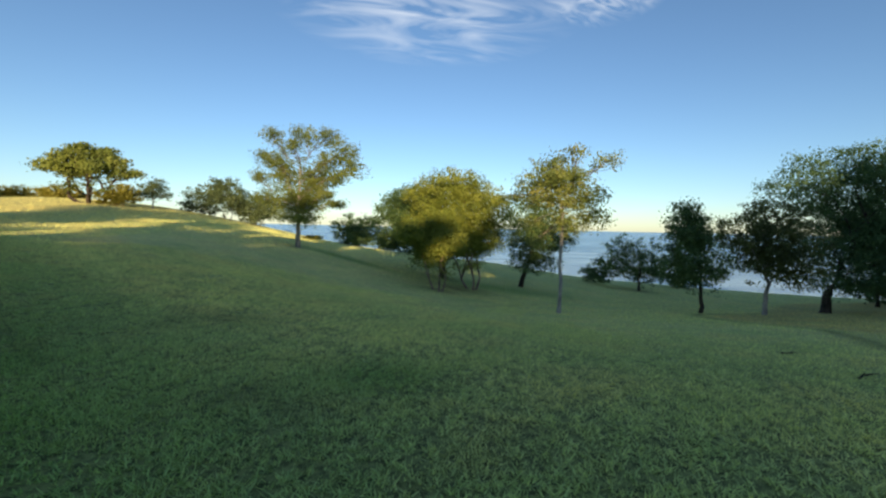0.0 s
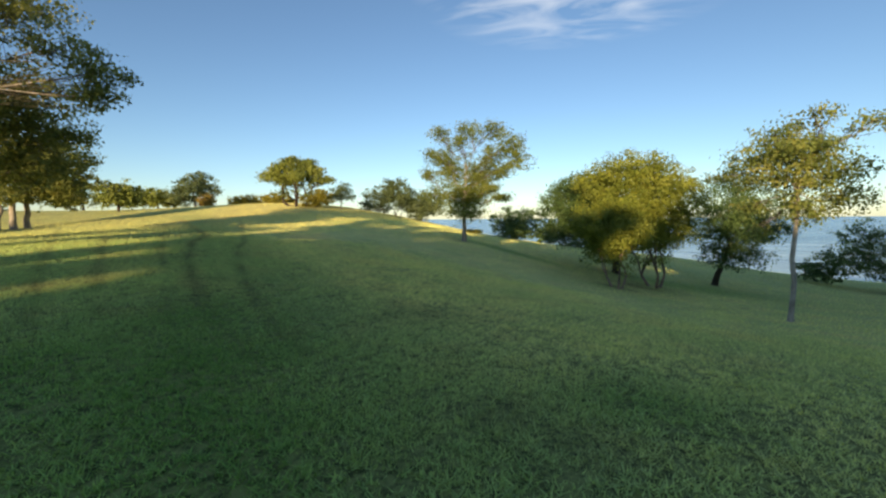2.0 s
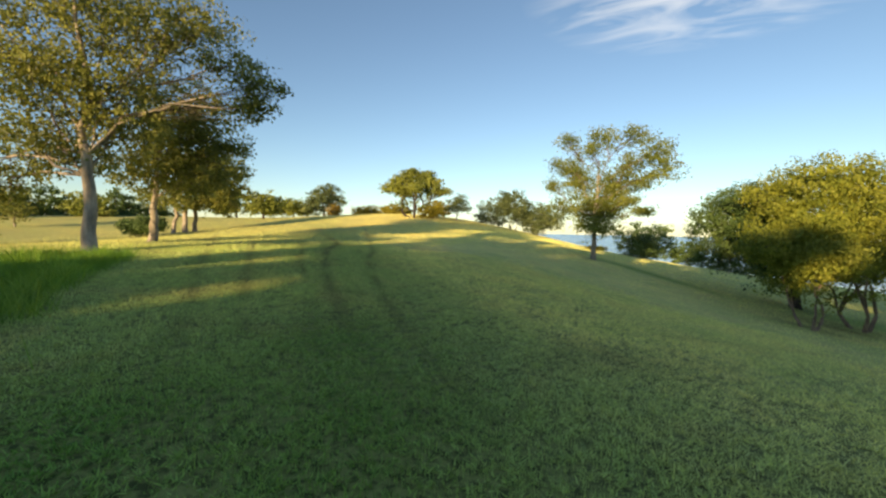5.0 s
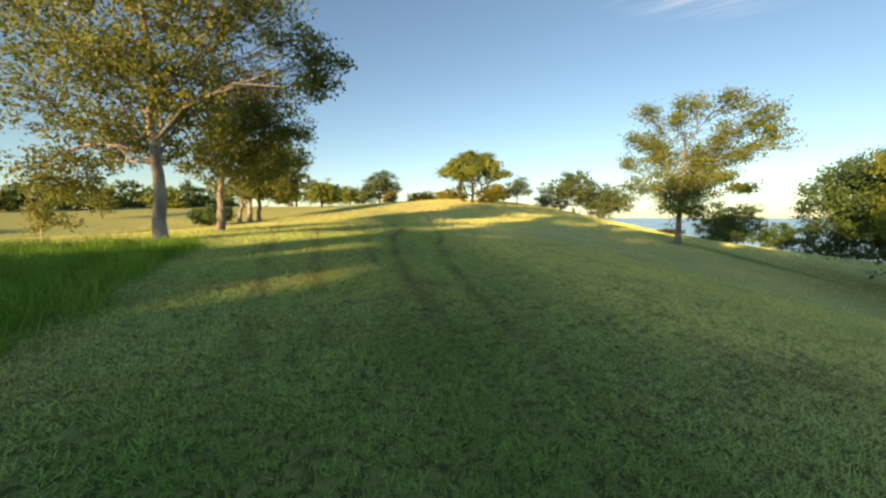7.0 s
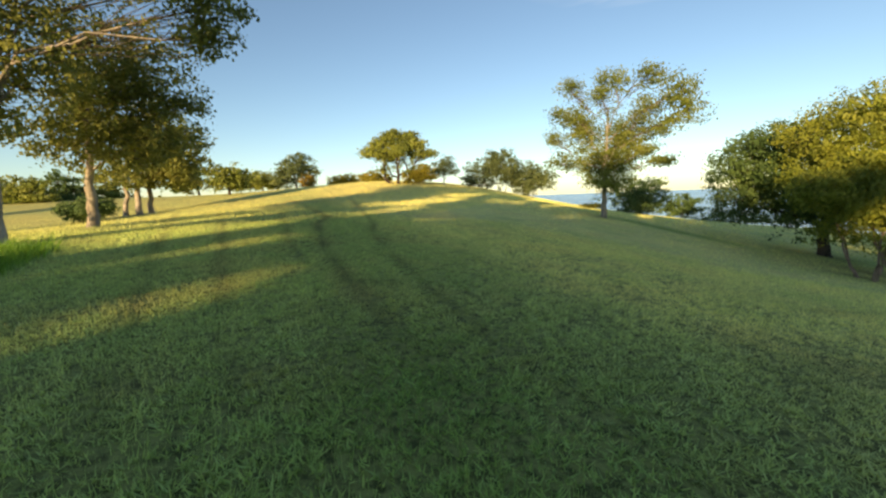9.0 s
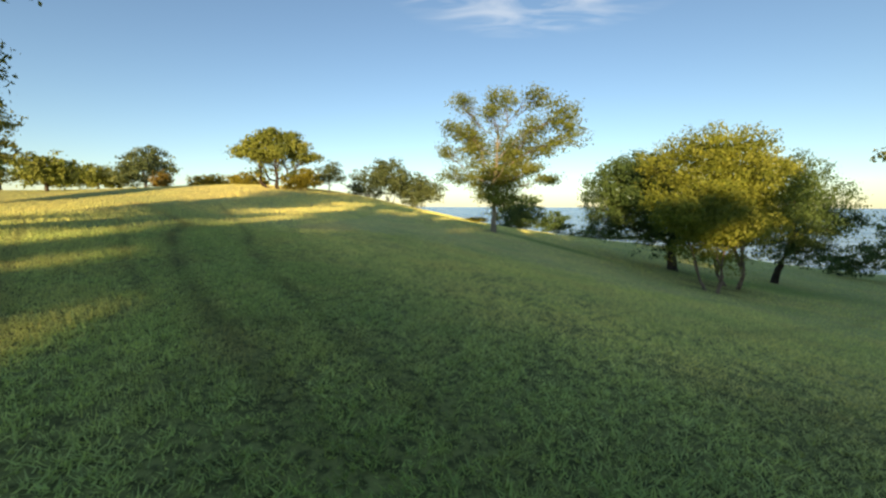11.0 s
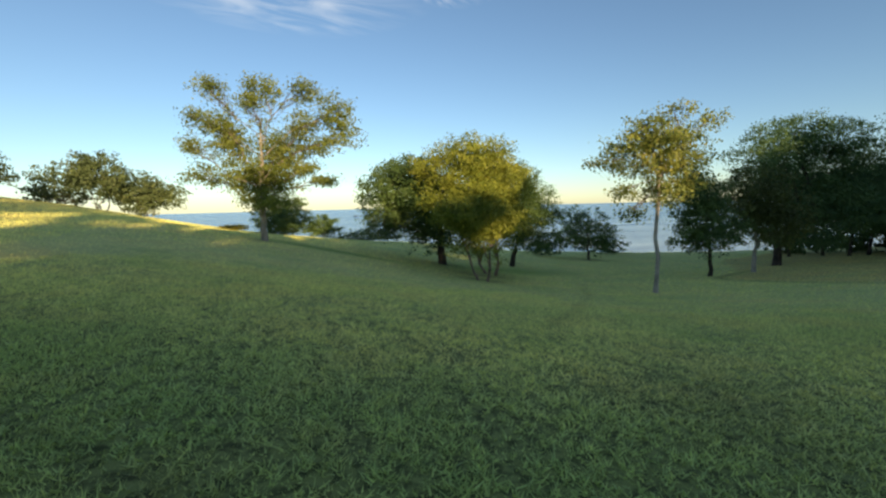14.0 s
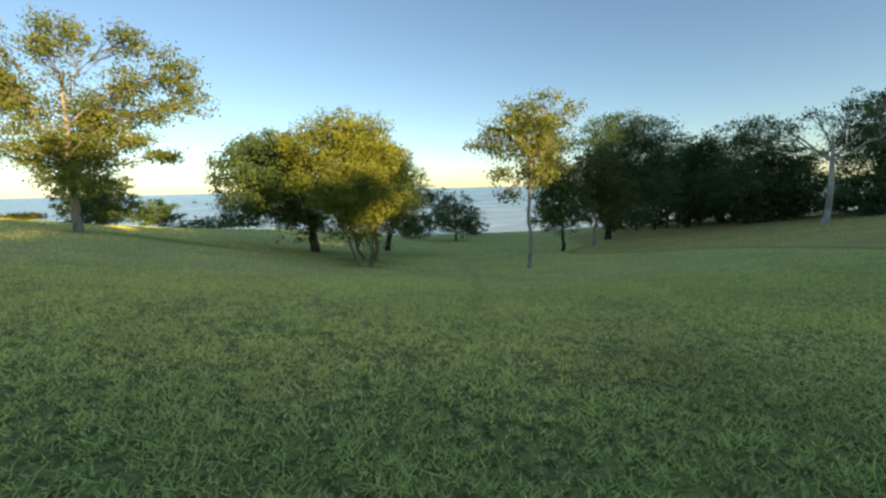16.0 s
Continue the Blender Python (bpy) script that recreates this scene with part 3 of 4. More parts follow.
dark_tree("broad_tree", (9.00, 34.71), 0.22, 0.2, 14000, 0.14,
    [(1.38, 0.85, 7.32, 1.24, 1.24), (2.65, 1.12, 5.64, 1.77, 1.46), (0.88, -0.44, 3.76, 2.2, 1.57), (3.08, 0.07, 4.17, 1.57, 1.05), (1.07, -0.65, 2.13, 1.9, 0.84), (-0.15, -0.73, 5.39, 1.67, 1.67)], lean=(.5, .1))
autumn_tree("pin_oak", (7.10, 19.36), 0.092, 0.62, 13000, 0.125,
    [(0.19, -0.49, 7.56, 0.67, 0.37), (-0.73, 0.16, 7.17, 0.8, 0.47), (1.7, -0.78, 7.28, 0.67, 0.32), (-0.11, -0.76, 6.41, 1.21, 0.54), (-1.13, 0.82, 6.33, 1.01, 0.51), (-2.21, 1.01, 5.59, 0.57, 0.3), (-0.7, -0.01, 5.52, 1.42, 0.49), (-1.2, 0.91, 4.38, 0.68, 0.3), (0.98, -0.53, 5.63, 1.02, 0.51), (-1.05, 0.41, 3.48, 0.49, 0.38), (0.16, -0.11, 4.32, 0.96, 0.61), (1.31, -0.46, 4.7, 0.75, 0.61), (-0.68, -0.3, 6.65, 1.08, 0.54)])
dark_tree("small_oak", (18.30, 25.03), 0.14, 0.2, 8000, 0.16,
    [(-0.37, 1.07, 4.89, 1.38, 1.49), (-0.9, -0.77, 3.23, 1.92, 1.28), (-0.9, 0.86, 2.53, 1.18, 0.96), (-0.82, 1.01, 6.18, 1.27, 1.06), (-0.99, -0.32, 5.29, 1.27, 1.27)])
open_oak("small_oak", (22.53, 24.92), 0.16, 0.2, 9000, 0.16,
    [(0.56, 0.46, 6.42, 1.91, 1.12), (0.43, -0.59, 4.58, 2.04, 1.58), (-0.46, 0.43, 4.16, 1.81, 1.36), (0.45, -1.28, 3.04, 1.59, 1.02), (-2.18, 0.29, 5.31, 1.35, 1.13)])
wood_tree("spreading_oak", (29.07, 27.23), 0.32, 0.14, 36000, 0.16,
    [(-2.3, 0.23, 8.87, 2.21, 2.21), (2.32, 0.4, 10.61, 2.59, 1.3), (2.34, -2.21, 9.83, 2.46, 1.3), (5.97, -2.43, 8.53, 1.82, 1.56), (3.69, 0.23, 7.69, 3.66, 2.35), (1.45, 0.98, 5.29, 2.9, 2.11), (2.51, -1.95, 4.42, 3.17, 2.11), (1.3, -1.24, 2.37, 2.92, 0.93), (5.06, -2.52, 5.66, 2.1, 2.1)])
wood_tree("wood_tree", (44.08, 25.91), 0.25, 0.15, 13000, 0.2,
    [(1.05, 0.12, 8.09, 2.19, 1.82), (0.02, -1.95, 5.44, 3.3, 2.94), (0.3, 1.01, 4.83, 3.31, 2.94), (2.61, -0.3, 2.5, 3.7, 1.85)])
wood_tree("wood_tree", (38.10, 18.62), 0.22, 0.2, 15000, 0.18,
    [(-0.37, 1.21, 8.29, 1.73, 1.16), (-0.66, -0.71, 8.31, 1.73, 1.15), (1.91, 0.71, 6.28, 3.2, 1.75), (-3.07, 0.68, 4.22, 2.64, 2.05), (0.7, -1.15, 3.83, 2.64, 2.35), (0.56, 0.07, 1.8, 2.96, 1.48)])
wood_tree("wood_tree", (39.81, 16.10), 0.22, 0.2, 10000, 0.2,
    [(0.92, 0.56, 5.12, 1.99, 1.7), (-0.22, -0.45, 3.09, 2.57, 2.29), (0.49, 1.1, 1.36, 2.3, 1.44)])
wood_tree("wood_tree", (38.82, 10.42), 0.3, 0.2, 15000, 0.2,
    [(-1.38, 1.31, 7.1, 2.16, 2.16), (-0.81, -0.22, 6.34, 3.04, 2.61), (-1.72, 0.3, 3.0, 3.97, 3.09), (-0.29, -1.74, 4.98, 3.93, 3.93), (-0.64, -2.11, 1.27, 4.0, 2.67)])
wood_tree("wood_tree", (38.95, 23.80), 0.25, 0.2, 12000, 0.2,
    [(0.12, -0.83, 8.09, 1.63, 1.36), (1.16, 0.03, 5.77, 2.46, 2.46), (1.23, 1.03, 3.28, 2.48, 2.2), (0.08, -1.17, 2.52, 2.48, 1.38)])
bare_tree("pale_tree", (29.57, 12.02), 0.19, 0.52, 1300, 0.15,
    [(0, 2.6, 6.6, 0.9, 0.5), (-0.3, 1.1, 7.4, 0.7, 0.5), (0.3, -0.5, 7.6, 0.7, 0.45), (-0.2, -2.0, 7.2, 0.9, 0.5), (0.1, -3.1, 6.7, 0.9, 0.4), (0, 3.6, 5.9, 0.8, 0.4)])
dark_tree("young_oak", (24.71, 44.15), 0.16, 0.15, 7000, 0.18,
    [(-2.38, -0.38, 5.03, 1.54, 1.21), (0.72, 0.14, 4.7, 1.54, 1.1), (0.89, 1.26, 2.66, 3.31, 1.55), (-3.0, 0.03, 3.37, 1.93, 1.38), (2.22, -0.25, 2.78, 1.66, 1.38)])
dark_bush("shrub", (22.80, 48.83), 0.06, 0.1, 2500, 0.18,
    [(-1.14, -1.1, 1.56, 2.16, 1.23), (-1.1, 0.82, 1.04, 1.54, 0.99)])
dark_bush("shrub", (34.14, 49.96), 0.06, 0.1, 2000, 0.18,
    [(-0.86, -0.86, 1.08, 1.6, 0.89), (-1.99, 0.08, 0.98, 1.6, 0.96)])
silver_tree("shrubby_tree", (-21.64, 48.24), 0.14, 0.1, 6500, 0.2,
    [(-2.08, -0.66, 2.14, 1.9, 1.59), (0.25, -0.81, 2.99, 1.77, 1.58), (1.07, 1.41, 2.13, 1.59, 1.4), (-3.23, -1.86, 1.17, 1.02, 0.83), (-0.88, -0.44, 3.69, 1.27, 0.89)], stems=3)
silver_tree("shrubby_tree", (-18.95, 50.12), 0.12, 0.1, 4200, 0.2,
    [(-0.1, 0.7, 2.51, 1.77, 1.39), (1.54, 0.31, 1.96, 1.52, 1.14), (-0.59, -0.63, 1.53, 1.58, 1.14)], stems=3)
dark_tree("shrubby_tree", (-7.93, 54.17), 0.14, 0.12, 6500, 0.2,
    [(-0.7, -1.75, 2.27, 2.22, 1.64), (0.98, 1.82, 2.55, 1.99, 1.52), (0.23, -0.65, 1.12, 2.64, 1.17)], stems=3)
dark_bush("shrub", (-3.86, 54.41), 0.08, 0.1, 2600, 0.2,
    [(-0.57, -0.21, 1.44, 1.58, 1.06), (0.79, 1.05, 1.54, 1.45, 0.92), (0.47, 0.81, 0.74, 1.65, 0.79)])
gold_bush("low_shrub", (-12.36, 48.12), 0.04, 0.1, 900, 0.16,
    [(-0.26, 0.57, 0.08, 1.08, 0.24), (0.71, 0.1, 0.11, 0.84, 0.24)])
dark_bush("shrub", (1.41, 54.56), 0.05, 0.1, 1600, 0.18,
    [(1.01, -0.07, 0.5, 1.49, 0.68), (3.13, 0.2, 0.25, 1.22, 0.54), (-1.36, 0.03, 0.86, 1.22, 0.68)])
dark_bush("shrub", (-0.80, 57.90), 0.05, 0.1, 1000, 0.16,
    [(-0.61, -0.11, 0.51, 1.48, 0.47), (1.79, -1.11, 0.22, 1.48, 0.47)])
olive_tree("elm_tree", (-28.2, 37.2), 0.34, 0.12, 6200, 0.22,
    [(-2.12, -1.44, 3.04, 0.97, 0.55), (-1.36, -0.51, 3.86, 0.97, 0.59), (-0.26, -0.34, 4.42, 0.97, 0.55), (0.77, 0.77, 4.32, 0.92, 0.55), (1.7, 1.02, 3.59, 0.92, 0.55), (0.09, 0.26, 3.4, 1.23, 0.59), (-1.1, -0.77, 2.58, 0.97, 0.38), (1.87, 1.27, 2.67, 0.97, 0.42), (2.8, 1.78, 2.76, 0.48, 0.3), (0.68, -0.77, 2.94, 0.88, 0.42)], stems=4, limb=0.6)
gold_bush("golden_shrub", (-26.1, 37.7), 0.08, 0.1, 2400, 0.18,
    [(-0.4, -0.4, 0.8, 1.0, 0.7), (0.5, 0.2, 1.1, 1.0, 0.8)])
silver_tree("thin_tree", (-24.9, 40.4), 0.07, 0.3, 1300, 0.16,
    [(-0.3, -0.4, 1.6, 0.8, 0.7), (0.3, 0.3, 2.2, 0.8, 0.6), (0.7, 0.5, 1.3, 0.6, 0.4)])
gold_bush("golden_shrub", (-36.05, 43.52), 0.07, 0.1, 2400, 0.2,
    [(-1.18, -0.22, 0.31, 1.27, 0.64), (0.42, 0.03, 0.55, 1.41, 0.78), (0.91, 1.15, 0.3, 0.99, 0.64)])
gold_bush("golden_shrub", (-40.26, 42.63), 0.07, 0.1, 1800, 0.2,
    [(-0.63, -0.07, 0.34, 1.03, 0.66), (0.42, 0.64, 0.48, 1.02, 0.73)])
rust_bush("orange_shrub", (-41.47, 38.72), 0.07, 0.1, 1300, 0.18,
    [(-0.22, 0.03, 0.46, 0.84, 0.84)])
silver_tree("willow_tree", (-48.29, 43.16), 0.2, 0.2, 3600, 0.24,
    [(0.13, 0.81, 3.62, 1.77, 1.12), (-0.17, -0.56, 2.6, 2.01, 1.29), (1.22, 1.42, 2.49, 1.45, 0.96), (-1.02, -1.4, 1.4, 1.77, 1.13)])
olive_tree("hedge_tree", (-52.53, 41.33), 0.16, 0.2, 2100, 0.31,
    [(-0.28, -0.26, 1.63, 1.81, 1.15), (0.93, 1.35, 1.24, 1.48, 0.9), (-1.87, -1.05, 1.4, 1.48, 0.99)])
olive_tree("hedge_tree", (-46.76, 32.40), 0.16, 0.2, 2400, 0.28,
    [(-0.51, -0.79, 1.95, 1.22, 1.08), (-0.05, 0.88, 2.01, 1.35, 1.08), (-0.26, 0.2, 1.17, 1.76, 0.68)])
dark_tree("hedge_tree", (-60.21, 37.46), 0.16, 0.2, 1800, 0.31,
    [(-0.45, -0.12, 2.65, 1.86, 1.52), (-0.62, -1.88, 1.75, 1.86, 1.35)])
row_tree("cottonwood_tree", (-19.73, 7.07), 0.23, 0.22, 46000, 0.125,
    [(0.16, 0.32, 8.17, 2.6, 1.56), (-1.25, -1.73, 6.18, 1.93, 1.4), (1.46, 1.66, 7.28, 1.92, 1.22), (3.52, 2.73, 6.24, 0.96, 0.61), (3.93, 3.46, 5.76, 0.7, 0.53), (2.79, 2.44, 7.52, 1.04, 0.7), (-3.64, -2.24, 4.69, 1.42, 1.24), (-0.58, -0.87, 4.79, 1.77, 1.24), (0.12, 0.44, 5.5, 1.59, 1.23), (-2.23, -1.32, 3.03, 1.25, 0.89), (-1.17, -0.21, 3.44, 1.43, 0.98), (-2.81, -2.47, 2.25, 1.08, 0.81), (0.23, 0.84, 4.33, 1.24, 1.06), (-2.65, -1.59, 1.76, 0.9, 0.54), (-1.47, -0.42, 9.78, 2.58, 1.37), (-4.68, -2.45, 8.28, 1.74, 1.56), (3.72, 3.38, 5.0, 0.62, 0.44)])
row_tree("cottonwood_tree", (-23.68, 10.59), 0.2, 0.2, 22000, 0.14,
    [(0.75, 0.65, 6.12, 1.97, 1.11), (1.88, 1.56, 5.16, 1.48, 1.24), (1.07, -0.04, 4.27, 1.74, 1.36), (1.87, 2.06, 3.76, 1.12, 1.12), (-1.3, -0.03, 3.3, 1.5, 1.0), (1.33, 1.0, 2.94, 1.5, 1.0), (2.76, 2.37, 4.33, 0.62, 0.37)])
row_tree("cottonwood_tree", (-39.40, 18.96), 0.17, 0.3, 10000, 0.2,
    [(0.06, 0.99, 6.85, 2.81, 2.34), (1.98, 2.4, 5.43, 2.35, 2.11), (1.16, -0.15, 3.41, 2.12, 1.18), (2.59, 2.76, 3.53, 1.65, 1.65)])
row_tree("cottonwood_tree", (-38.50, 19.43), 0.22, 0.3, 8000, 0.2,
    [(0.89, 1.0, 4.37, 2.34, 1.87), (1.83, 1.93, 2.98, 1.88, 1.41), (0.14, -0.12, 2.7, 1.88, 0.94)])
row_tree("cottonwood_tree", (-38.63, 20.28), 0.2, 0.3, 8000, 0.2,
    [(1.37, 1.49, 4.85, 2.15, 2.15), (1.77, 1.97, 2.71, 1.34, 1.34), (0.25, 0.5, 2.45, 1.44, 0.72)])
dark_bush("shrub", (-38.19, 15.97), 0.06, 0.1, 4000, 0.16,
    [(-0.47, -0.02, 0.73, 1.04, 0.56), (1.17, 0.24, 0.9, 0.95, 0.61)])
row_tree("sapling", (-38.55, 6.78), 0.06, 0.3, 1800, 0.16,
    [(0.68, 0.05, 2.5, 0.94, 0.54), (0.69, 0.44, 0.85, 1.15, 0.68), (-0.23, -0.01, 1.52, 0.74, 0.74)])
row_tree("sapling", (-54.91, 13.15), 0.1, 0.25, 1800, 0.18,
    [(0.62, -0.07, 1.23, 1.3, 0.76), (-0.72, -0.17, 2.07, 1.41, 0.76)])
olive_tree("hedge_tree", (-70.20, 6.92), 0.16, 0.2, 1800, 0.34,
    [(-0.9, -0.42, 1.78, 1.45, 0.97), (1.92, 0.51, 1.56, 1.45, 0.97), (0.16, 0.04, 1.05, 2.06, 0.67), (1.4, 0.24, 0.56, 2.06, 0.42)])
dark_tree("hedge_tree", (-74.98, 9.63), 0.16, 0.2, 1800, 0.34,
    [(0.63, -0.6, 2.04, 1.62, 1.08), (1.84, 0.55, 1.53, 1.62, 1.08), (0.77, -0.03, 0.94, 2.29, 0.74), (1.69, 0.22, 0.4, 2.29, 0.47)])
olive_tree("hedge_tree", (-79.62, 12.85), 0.16, 0.2, 1800, 0.34,
    [(0.25, -0.65, 2.54, 1.79, 1.19), (2.27, 0.52, 1.58, 1.79, 1.2), (0.21, 0.03, 0.95, 2.54, 0.82), (0.99, 0.32, 0.35, 2.54, 0.52)])
dark_tree("hedge_tree", (-69.32, 13.97), 0.16, 0.2, 1800, 0.34,
    [(-0.93, -0.46, 1.82, 1.61, 1.07), (0.59, 0.69, 1.62, 1.61, 1.08), (0.99, -0.13, 0.98, 2.29, 0.74), (-1.0, 0.62, 0.5, 2.29, 0.47)])
olive_tree("hedge_tree", (-73.66, 17.72), 0.16, 0.2, 1800, 0.34,
    [(0.66, -0.85, 2.1, 1.8, 1.2), (1.16, 0.66, 1.56, 1.8, 1.2), (0.9, -0.15, 0.87, 2.55, 0.82), (0.84, 0.31, 0.3, 2.55, 0.52)])
dark_tree("hedge_tree", (-77.74, 22.07), 0.16, 0.2, 1800, 0.34,
    [(0.34, -0.9, 2.69, 1.99, 1.32), (0.06, 1.06, 1.72, 1.99, 1.33), (0.56, -0.1, 0.92, 2.82, 0.91), (2.42, -0.09, 0.24, 2.82, 0.58)])
olive_tree("hedge_tree", (-67.20, 22.46), 0.16, 0.2, 1800, 0.34,
    [(-1.02, -0.5, 1.76, 1.79, 1.19), (1.87, 0.37, 1.49, 1.79, 1.19), (-0.12, 0.08, 0.87, 2.53, 0.82), (1.04, 0.2, 0.26, 2.54, 0.52)])
dark_tree("hedge_tree", (-70.78, 27.37), 0.16, 0.2, 1800, 0.34,
    [(-1.03, -0.57, 2.21, 1.98, 1.32), (-0.2, 1.24, 1.6, 1.98, 1.32), (-1.13, 0.48, 0.84, 2.81, 0.91), (0.83, 0.31, 0.14, 2.82, 0.58)])
olive_tree("hedge_tree", (-73.92, 32.92), 0.16, 0.2, 1800, 0.34,
    [(-1.76, -0.34, 3.05, 2.19, 1.46), (0.69, 1.02, 1.84, 2.19, 1.46), (0.54, -0.19, 0.98, 3.11, 1.0), (1.96, -0.15, 0.24, 3.11, 0.64)])
wood_tree("slim_wood_tree", (37.48, 31.01), 0.13, 0.42, 3500, 0.2,
    [(-0.48, 0.67, 7.6, 2.13, 1.88), (0.71, -0.32, 5.68, 2.14, 1.64), (0.91, 0.62, 3.78, 1.9, 1.14)])
wood_tree("slim_wood_tree", (38.47, 28.85), 0.13, 0.42, 3500, 0.2,
    [(0.47, 1.11, 6.52, 2.09, 1.84), (0.79, -0.25, 5.36, 2.09, 1.6), (-0.46, -0.07, 3.55, 1.86, 1.11)])
wood_tree("slim_wood_tree", (38.11, 26.76), 0.13, 0.42, 3500, 0.2,
    [(0.3, 0.95, 5.48, 2.0, 1.77), (-0.83, -0.88, 5.08, 2.01, 1.53), (-1.02, -0.28, 3.38, 1.78, 1.07)])
wood_tree("slim_wood_tree", (38.76, 25.75), 0.13, 0.42, 3500, 0.2,
    [(-0.58, 0.63, 6.68, 1.98, 1.74), (0.75, -0.22, 4.91, 1.99, 1.52), (-0.96, -0.23, 3.22, 1.76, 1.06)])
wood_tree("slim_wood_tree", (39.26, 24.77), 0.13, 0.42, 3500, 0.2,
    [(-0.4, 0.68, 5.81, 1.96, 1.73), (1.47, 0.06, 4.74, 1.96, 1.5), (-0.43, -0.0, 3.05, 1.74, 1.05)])
wood_tree("slim_wood_tree", (40.49, 23.16), 0.13, 0.42, 3500, 0.2,
    [(-0.89, 0.47, 4.82, 1.94, 1.71), (-0.33, -0.55, 4.45, 1.94, 1.48), (-0.64, -0.06, 2.78, 1.72, 1.03)])
wood_tree("slim_wood_tree", (43.17, 22.03), 0.13, 0.42, 3500, 0.2,
    [(0.51, 1.01, 5.96, 1.96, 1.73), (0.06, -0.4, 4.17, 1.97, 1.51), (1.02, 0.45, 2.41, 1.75, 1.05)])

# undergrowth that closes the wood below its crowns
under = np.random.default_rng(31)
for k in range(13):
    ux, uy = 43.5 - 0.9 * abs(k - 5) * 0.5 + under.uniform(-0.8, 0.8), 9.0 + 2.1 * k
    ux = min(ux, (56.5 - 0.61 * uy) / 0.79)
    wide, tall = under.uniform(1.3, 1.9), under.uniform(0.8, 1.5)
    dark_bush("shrub", (ux, uy), 0.05, 0.1, 800, 0.26,
              [(0, 0.4, tall, wide, tall * 0.8), (0.3, -0.8, tall * 0.7, wide * 0.8, tall * 0.7)])

# ---- unseen tall trees added behind the walk to keep the sun off the lawn ----
shade = np.random.default_rng(77)
for row_y, x0 in ((-56.0, -6.2), (-60.5, -5.6), (-65.0, -6.4)):
    for x in np.arange(x0, 82.0, 4.4):
        # the top of the wood, as a slope of light over the lawn
        tall = float(np.interp(x, [-14, -9, -2, 3, 7, 12, 20, 33, 80], [22.4, 22.0, 21.9, 19.6, 19.4, 19.6, 22.8, 25.0, 26.5])) + shade.uniform(-0.5, 0.3)
        y = row_y + shade.uniform(-1.0, 1.0)
        H = tall - ground_at(x, y)
        grow("shade_tree", (x, y), 0.3, 0.2, 1900, 1.5,
             [(0, 0, H * 0.86, 2.7, H * 0.13), (0.3, -0.3, H * 0.74, 3.2, H * 0.14), (0.8, 0.4, H * 0.58, 3.4, H * 0.2), (-0.3, -0.4, H * 0.36, 3.4, H * 0.22), (0.3, 0.2, H * 0.14, 3.2, H * 0.12)],
             LEAF_WOOD, BARK_DARK, "tall dark unseen tree added behind the lawn to shade it", "tree", clump=0.8, fill=0.8, twigs=False,
             group="wood behind the lawn", density=1.0)


# single unseen trees added past the end of the wood to stripe the hill with long shadows: place, half width below and
# at the top, height
for x, y, r, wide, tall in ((-10.2, -60, 1.3, 2.3, 22.2), (-10.4, -64, 1.1, 2.1, 22.0), (-13.0, -61, 1.4, 1.8, 22.0), (-13.1, -57, 1.3, 1.6, 22.0), (-16.4, -60, 1.3, 1.2, 19.0),
                            (-24.0, -52, 1.6, 1.6, 13.0), (-31.5, -62, 2.2, 2.2, 15.0), (-44.0, -55, 2.5, 2.5, 14.0), (-58.0, -60, 3.0, 3.0, 15.0)):
    H = tall - ground_at(x, y)
    grow("shade_tree", (x, y), 0.25, 0.2, int(900 * (r + wide)), 0.85,
         [(0, 0, H * 0.9, wide * 0.9, H * 0.1), (0, 0, H * 0.78, wide, H * 0.1), (0, 0, H * 0.64, r, H * 0.12), (0.1, 0, H * 0.48, r * 1.5, H * 0.12), (0.1, 0, H * 0.32, r * 1.5, H * 0.14), (-0.1, 0, H * 0.14, r * 1.5, H * 0.12)],
         LEAF_WOOD, BARK_DARK, "slim dark unseen tree added to stripe the hill with shade", "tree", clump=0.4, fill=0.8, twigs=False,
         group="wood behind the lawn", density=1.0)

# ---- grass ----


def blades(name, x, y, tall, wide, mat, rng, label, droop=0.5, attr=True):
    n = len(x)
    z = height(x, y)
    a = rng.uniform(0, 2 * np.pi, n)
    lean = rng.uniform(0.1, 1.0, n) * droop * tall
    b = rng.uniform(0, 2 * np.pi, n)
    wx, wy = np.cos(a) * wide, np.sin(a) * wide
    p0 = np.stack([x - wx, y - wy, z - 0.01], 1)
    p1 = np.stack([x + wx, y + wy, z - 0.01], 1)
    p2 = np.stack([x + np.cos(b) * lean, y + np.sin(b) * lean, z + tall], 1)
    ob = mesh_object(name, np.stack([p0, p1, p2], 1).reshape(-1, 3), np.arange(3 * n).reshape(-1, 3), mat, None, False)
    if attr:
        add_surface(ob, x, y, surface(x, y), 3)
    return tagged(ob, label, "grass", kind="stuff")


gr = np.random.default_rng(5)
# the mown lawn: thick along the walk, thinner away from it
N = 2000000
t = gr.uniform(-0.6, 1.6, N)
side = gr.uniform(-12.0, 14.0, N)
bx, by = 1.5 - 11.5 * t + 0.62 * side, 0.5 + 9.0 * t + 0.79 * side
keep = (by > -1.5) & (gr.random(N) < thickness(bx, by))
bx, by = bx[keep], by[keep]
# the blades stand in tufts, with gaps between them
tuft = np.array([0.35 * noise.noise((a * 1.3, b * 1.3, 0.4)) + 1.2 * noise.noise((a * 11.0, b * 11.0, 5.4)) for a, b in zip(bx, by)])
keep = gr.random(len(bx)) < np.clip(0.78 + 1.3 * tuft, 0.25, 1)
